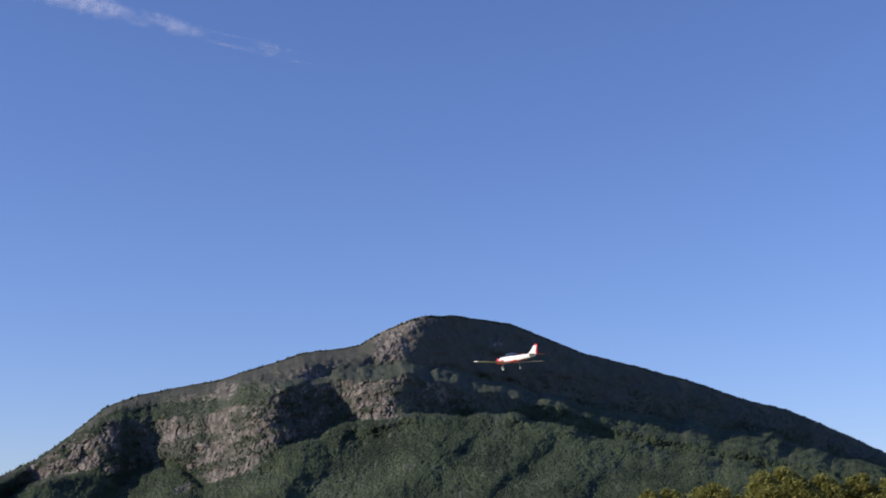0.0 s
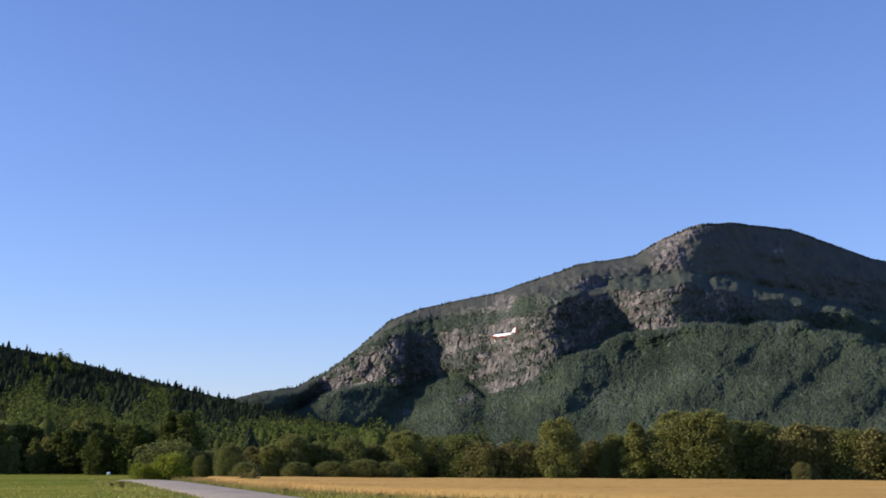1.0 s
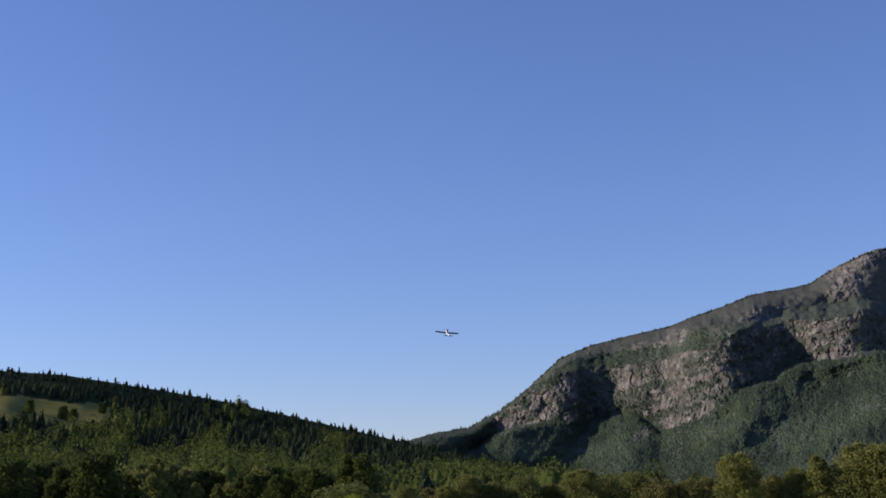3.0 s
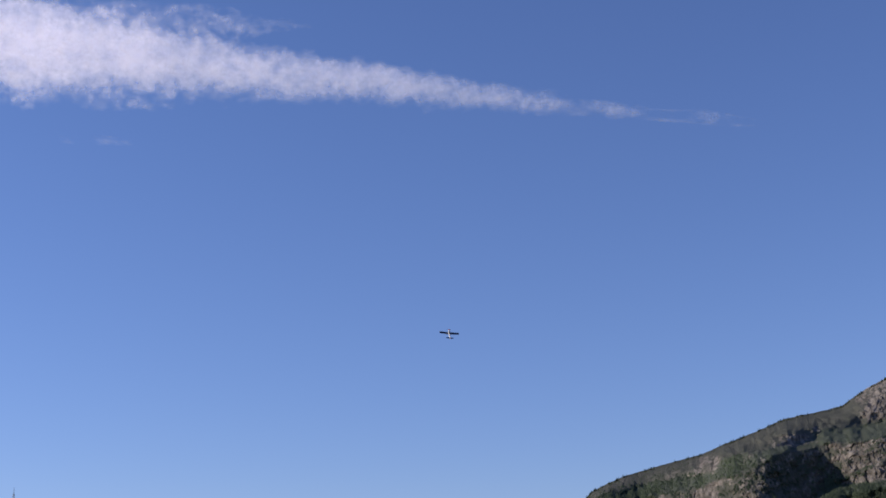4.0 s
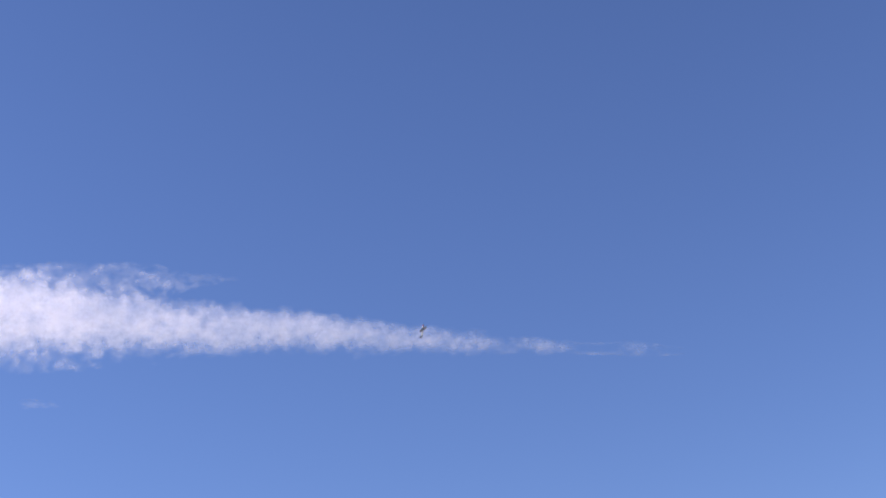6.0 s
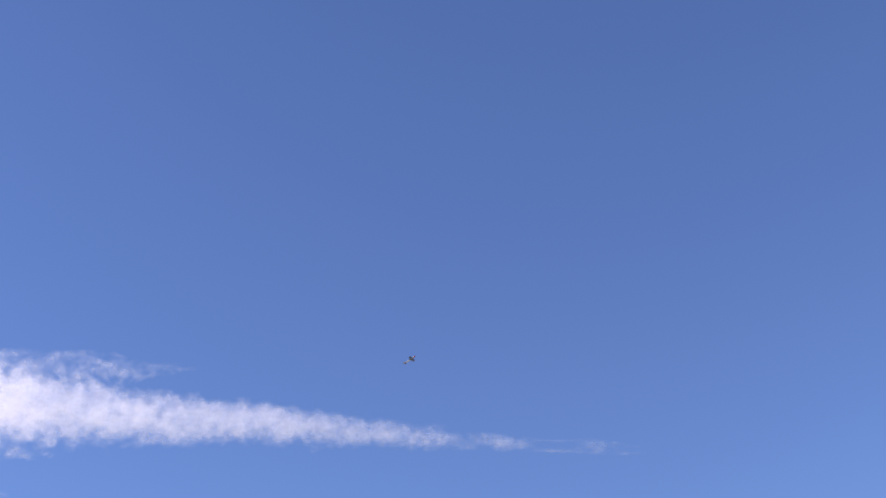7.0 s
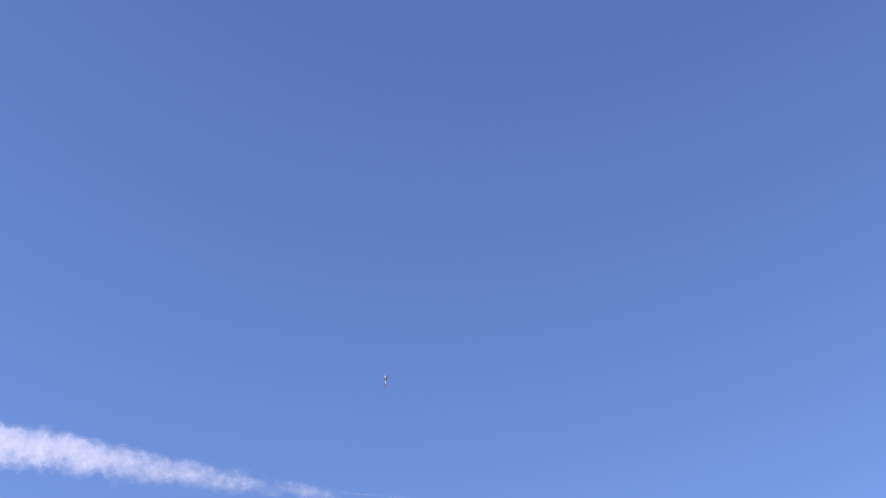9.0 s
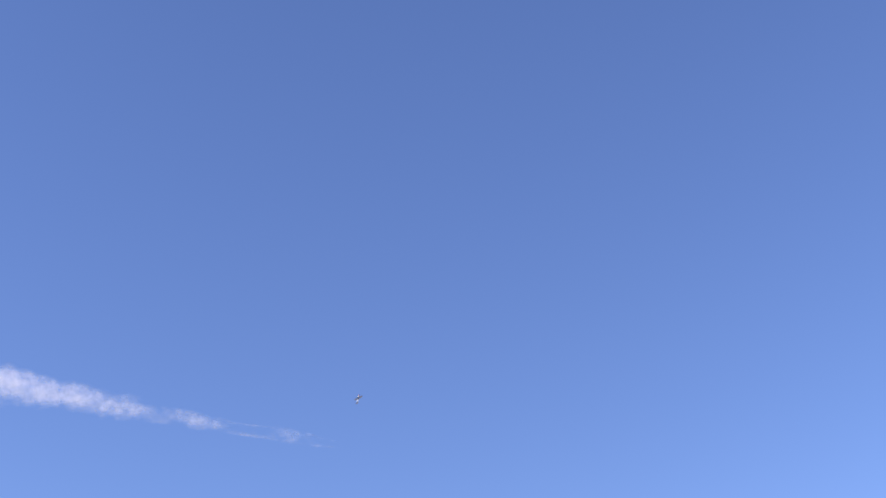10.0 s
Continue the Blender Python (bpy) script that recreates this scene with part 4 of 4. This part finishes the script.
def cloud_sheet(line, dist, seed, cols):
    az0, az1 = line[0][0], line[-1][0]
    az, s = np.meshgrid(np.linspace(az0, az1, cols), np.linspace(-1.25, 1.25, 26), indexing="ij")
    t = [(q[0], q[1]) for q in line]
    w = [(q[0], q[2]) for q in line]
    d = [(q[0], q[3]) for q in line]
    half = interp(az, w) * (1 + 0.22 * soft_noise(az * 1.6, s * 1.2, seed, 4, 0.6))
    el = interp(az, t) + s * half
    r = dist + 5 * soft_noise(az * 0.5, el * 0.6, seed + 1, 2, 0.5) + 12 * s * s
    a, e = np.radians(az), np.radians(el)
    v = np.stack([r * np.sin(a) * np.cos(e), r * np.cos(a) * np.cos(e), EYE.z + r * np.sin(e)], -1)
    dens = interp(az, d) * (1.0 - np.where(s > 0, np.abs(s) ** 2.6, np.abs(s) ** 1.6) * 1.05) + 0.12 * soft_noise(az * 3.0, el * 3.0, seed + 2, 4)
    me = mesh_from("layer", v.reshape(-1, 3), grid_faces(cols, 26), [M_CLOUD])
    me.attributes.new("thickness", "FLOAT", "POINT").data.foreach_set("value", np.clip(dens, -0.5, 1.2).ravel().astype(np.float32))
    return me


def build_contrail():
    root = new("contrail_cloud")
    for i in range(2):
        piece("layer", cloud_sheet(TRAIL, 3900 + 60 * i, 70 + 7 * i, 620), root)
    for i in range(2):
        piece("wisp", cloud_sheet(WISP, 3860 + 60 * i, 95 + 7 * i, 200), root)
    piece("puff", cloud_sheet(PUFF, 3850, 120, 120), root)
    piece("streak", cloud_sheet(STREAK, 3850, 130, 90), root)
    tagged(root, "spread white contrail cloud tapering across the blue sky", "cloud")


# ---- model aircraft, nose along +y, 1.47 m span ----
def loft(bm, rings):
    loops = [[bm.verts.new(p) for p in ring] for ring in rings]
    for a, b in zip(loops, loops[1:]):
        n = len(a)
        for k in range(n):
            bm.faces.new((a[k], a[(k + 1) % n], b[(k + 1) % n], b[k]))
    bm.faces.new(loops[0][::-1])
    bm.faces.new(loops[-1])


def airfoil(chord, thick, n=9):
    xs = [0.5 - 0.5 * math.cos(math.pi * i / n) for i in range(n + 1)]
    y = lambda x: thick * chord * 2.6 * (0.30 * math.sqrt(x) - 0.13 * x - 0.35 * x * x + 0.28 * x ** 3 - 0.1 * x ** 4)
    return [(chord * (0.3 - x), y(x) + 0.2 * thick * chord) for x in xs] + [(chord * (0.3 - x), -0.55 * y(x) + 0.2 * thick * chord) for x in xs[-2:0:-1]]


def box_ring(y, z, w, h, n=16, power=2.8):
    out = []
    for k in range(n):
        a = 2 * math.pi * k / n
        c, s = math.cos(a), math.sin(a)
        out.append(Vector((math.copysign(abs(c) ** (2 / power), c) * w, y, z + math.copysign(abs(s) ** (2 / power), s) * h)))
    return out


def build_plane():
    root = new("model_aircraft")
    bm = bmesh.new()
    body = [(0.36, 0.0, 0.055, 0.054), (0.30, 0.0, 0.066, 0.066), (0.16, 0.006, 0.07, 0.068), (-0.05, 0.01, 0.07, 0.068), (-0.25, 0.016, 0.056, 0.058), (-0.5, 0.03, 0.038, 0.045), (-0.80, 0.045, 0.015, 0.026)]
    loft(bm, [box_ring(*b) for b in body])
    bmesh.ops.recalc_face_normals(bm, faces=bm.faces)
    for f in bm.faces:
        f.smooth = True
        f.material_index = 1 if f.calc_center_median().z < -0.012 else 0
    part("fuselage", bm, [M_WHITE, M_RED], root, "white fuselage with a red belly")
    bm = bmesh.new()
    loft(bm, [box_ring(0.47, 0, 0.03, 0.034), box_ring(0.445, 0, 0.05, 0.055), box_ring(0.362, 0, 0.057, 0.063)])
    bmesh.ops.recalc_face_normals(bm, faces=bm.faces)
    part("cowl", bm, M_RED, root, "red engine cowl")
    bm = bmesh.new()
    loft(bm, [box_ring(0.20, 0.075, 0.015, 0.01), box_ring(0.12, 0.085, 0.045, 0.035), box_ring(0.0, 0.09, 0.05, 0.042), box_ring(-0.16, 0.075, 0.042, 0.03), box_ring(-0.27, 0.068, 0.012, 0.01)])
    bmesh.ops.recalc_face_normals(bm, faces=bm.faces)
    for f in bm.faces:
        f.smooth = True
    part("canopy", bm, M_CANOPY, root, "dark smoked canopy")
    for side in (-1, 1):
        bm = bmesh.new()
        rings = []
        for s, chord, rise in ((0.05, 0.28, 0.0), (0.32, 0.265, 0.01), (0.515, 0.25, 0.017)):
            rings.append([Vector((side * s, 0.10 + x, -0.055 + rise + z)) for x, z in airfoil(chord, 0.155)])
        loft(bm, rings)
        bmesh.ops.recalc_face_normals(bm, faces=bm.faces)
        for f in bm.faces:
            f.material_index = 0 if f.normal.z > 0.05 else 1
        wing = part("wing", bm, [M_NAVY, M_PALE], root, "wing with dark navy top and pale grey underside")
        bm = bmesh.new()
        rings = []
        for s, chord, rise in ((0.517, 0.25, 0.017), (0.70, 0.24, 0.024), (0.735, 0.18, 0.026)):
            rings.append([Vector((side * s, 0.10 + x, -0.055 + rise + z)) for x, z in airfoil(chord, 0.17)])
        loft(bm, rings)
        bmesh.ops.recalc_face_normals(bm, faces=bm.faces)
        for f in bm.faces:
            f.material_index = 1 if f.normal.z > 0.3 else 0
        part("wing_tip", bm, [M_WHITE, M_NAVY], wing, "white wing tip")
        bm = bmesh.new()
        loft(bm, [[Vector((side * s, -0.68 + x, 0.06 + z)) for x, z in airfoil(c, 0.08)] for s, c in ((0.012, 0.16), (0.15, 0.15), (0.27, 0.12))])
        bmesh.ops.recalc_face_normals(bm, faces=bm.faces)
        for f in bm.faces:
            f.material_index = 0 if f.normal.z > 0.05 else 1
        part("tailplane", bm, [M_NAVY, M_RED], root, "dark-topped tailplane with a red underside")
    bm = bmesh.new()
    loft(bm, [[Vector((x2 * 0.7, y0 + x, z)) for x, x2 in airfoil(c, 0.07)] for z, y0, c in ((0.05, -0.54, 0.4), (0.1, -0.67, 0.2), (0.215, -0.785, 0.095))])
    bmesh.ops.recalc_face_normals(bm, faces=bm.faces)
    fin = part("fin", bm, M_WHITE, root, "white swept fin")
    bm = bmesh.new()
    loft(bm, [[Vector((x2 * 0.6, y0 + x, z)) for x, x2 in airfoil(c, 0.07)] for z, y0, c in ((0.05, -0.825, 0.045), (0.13, -0.838, 0.04), (0.225, -0.86, 0.03))])
    bmesh.ops.recalc_face_normals(bm, faces=bm.faces)
    part("rudder", bm, M_RED, root, "red rudder")
    bm = bmesh.new()
    loft(bm, [[Vector((x2 * 0.7, y0 + x, z)) for x, x2 in airfoil(c, 0.07)] for z, y0, c in ((0.217, -0.785, 0.09), (0.24, -0.80, 0.07))])
    part("fin_cap", bm, M_RED, fin, "red fin tip")
    for x, y, z in ((0, 0.30, -0.155), (0.2, 0.02, -0.15), (-0.2, 0.02, -0.15)):
        bm = bmesh.new()
        limb(bm, Vector((x * 0.9, y, -0.05)), Vector((x, y, z)), 0.007, 0.006)
        strut = part("gear_leg", bm, M_STEEL, root)
        bm = bmesh.new()
        prof = [(0.008, 0.012), (0.02, 0.014), (0.026, 0.01), (0.029, 0.0), (0.026, -0.01), (0.02, -0.014), (0.008, -0.012)]
        loft(bm, [[Vector((x + q, y + r * math.cos(k * math.pi / 7), z + r * math.sin(k * math.pi / 7))) for k in range(14)] for r, q in prof])
        bmesh.ops.recalc_face_normals(bm, faces=bm.faces)
        part("wheel", bm, M_WHITE, strut, "white-faired wheel")
    bm = bmesh.new()
    loft(bm, [[Vector((r * math.cos(k * math.pi / 6), y, r * math.sin(k * math.pi / 6))) for k in range(12)] for y, r in ((0.472, 0.03), (0.50, 0.024), (0.53, 0.004))])
    bmesh.ops.recalc_face_normals(bm, faces=bm.faces)
    part("spinner", bm, M_WHITE, root)
    bm = bmesh.new()
    for sgn in (-1, 1):
        loft(bm, [[Vector((sgn * s, 0.486 + tw * c * k1, c * k2)) for k1, k2 in ((-1, -1), (-1, 1), (1, 1), (1, -1))] for s, c, tw in ((0.02, 0.010, 0.7), (0.08, 0.014, 0.45), (0.15, 0.006, 0.3))])
    bmesh.ops.recalc_face_normals(bm, faces=bm.faces)
    part("propeller", bm, M_BLACK, root)
    return tagged(root, "white and red low-wing model aircraft in flight", "model aircraft")


build_ground()
build_road()
build_grain_field()
build_verge()
build_mountain()
build_hill()
build_mountain_wood()
build_hill_wood()
build_trees()
build_field_bits()
build_mast()
build_contrail()
plane = build_plane()

# seconds, azimuth, elevation, distance
FLIGHT = [
    (0, 7.08, 7.93, 26.0), (0.1, 5.78, 7.65, 27.7), (0.2, 3.93, 6.98, 29.4), (0.3, 3.04, 6.7, 31.1), (0.4, 1.48, 6.26, 32.8), (0.5, 0.68, 5.96, 34.5), (0.6, -1.06, 5.8, 36.4), (0.7, -1.79, 5.63, 38.3), (0.8, -2.87, 5.52, 40.2), (0.9, -3.74, 5.45, 42.1), (1.0, -4.85, 5.24, 44.0), (1.2, -6.4, 5.02, 48.0), (1.6, -8.46, 4.43, 56.2), (2.0, -11.17, 4.38, 65.0), (2.2, -12.0, 4.58, 69.0), (3.3, -14.6, 8.42, 92.0), (3.5, -14.81, 9.54, 95.3), (3.7, -14.87, 10.81, 98.7), (4.1, -15.04, 13.13, 105.3), (4.5, -14.72, 15.45, 112.0), (5.0, -14.21, 18.33, 118.0), (5.5, -13.57, 20.59, 124.0), (5.8, -12.86, 21.84, 126.6), (6.0, -12.55, 22.6, 128.3), (6.2, -12.14, 23.2, 130.0), (7.3, -10.43, 25.57, 140.2), (7.5, -9.93, 25.83, 142.0), (7.9, -8.22, 26.38, 146.0), (8.2, -7.32, 26.15, 149.0), (8.5, -5.99, 26.37, 152.0), (8.8, -4.19, 25.67, 155.6), (9.0, -3.59, 25.63, 158.0), (9.2, -2.65, 25.0, 160.4), (9.5, -1.5, 24.31, 164.0), (10, -0.26, 21.96, 170.0),
]
# seconds, nose and right wing as seen from the camera's spot: to the right, up, away
ATTITUDE = [
    (0.0, (-0.54, -0.06, 0.83), (0.84, 0.0, 0.54)), (0.5, (-0.54, -0.06, 0.83), (0.84, 0.0, 0.54)), (1.0, (-0.54, -0.06, 0.83), (0.84, -0.07, 0.54)), (1.5, (-0.48, -0.07, 0.87), (0.87, -0.10, 0.48)), (2.0, (-0.32, -0.02, 0.94), (0.94, -0.09, 0.32)), (2.2, (-0.2, 0.03, 0.97), (0.97, -0.10, 0.2)),
    (3.3, (-0.08, 0.45, 0.88), (0.98, -0.12, 0.12)), (3.7, (-0.08, 0.52, 0.85), (0.98, -0.16, 0.15)), (4.1, (0.0, 0.60, 0.8), (0.99, -0.12, 0.1)), (4.5, (0.04, 0.68, 0.73), (0.99, -0.1, 0.05)), (5.0, (0.12, 0.66, 0.74), (0.97, -0.24, 0.08)), (5.5, (0.06, 0.80, 0.60), (0.93, -0.33, 0.18)), (5.8, (0.25, 0.75, 0.61), (0.72, -0.66, 0.1)),
    (6.0, (0.2, 0.92, 0.34), (0.22, -0.38, -0.9)), (6.2, (0.35, 0.93, 0.1), (0.1, -0.15, -0.98)), (7.3, (0.88, 0.45, 0.1), (0.25, -0.4, -0.88)), (7.9, (0.8, 0.6, 0.1), (0.3, -0.35, -0.88)), (8.5, (0.02, 0.98, 0.1), (0.38, -0.05, -0.92)), (9.0, (0.05, 0.97, 0.2), (0.3, -0.05, -0.95)), (9.6, (0.15, 0.9, 0.4), (0.4, -0.2, -0.9)), (10.0, (0.2, 0.85, 0.5), (0.4, -0.3, -0.87)),
]


def attitude(t):
    """Nose and right-wing directions at t, blended between the rows of the table."""
    ts = [r[0] for r in ATTITUDE]
    get = lambda k: Vector([float(np.interp(t, ts, [r[k][i] for r in ATTITUDE])) for i in range(3)])
    return get(1).normalized(), get(2).normalized()


def flight_pose(t, az, el, dist):
    away = heading(az, el)
    right = heading(az + 90)
    up = right.cross(away)
    n, w = attitude(t)
    nose = (right * n.x + up * n.y + away * n.z).normalized()
    wing = right * w.x + up * w.y + away * w.z
    top = wing.cross(nose).normalized()
    wing = nose.cross(top)
    m = Matrix((wing, nose, top)).transposed().to_4x4()
    m.translation = EYE + away * dist
    return m


def motions():
    walk(plane, [(t, flight_pose(t, az, el, dist)) for t, az, el, dist in FLIGHT])


motions()
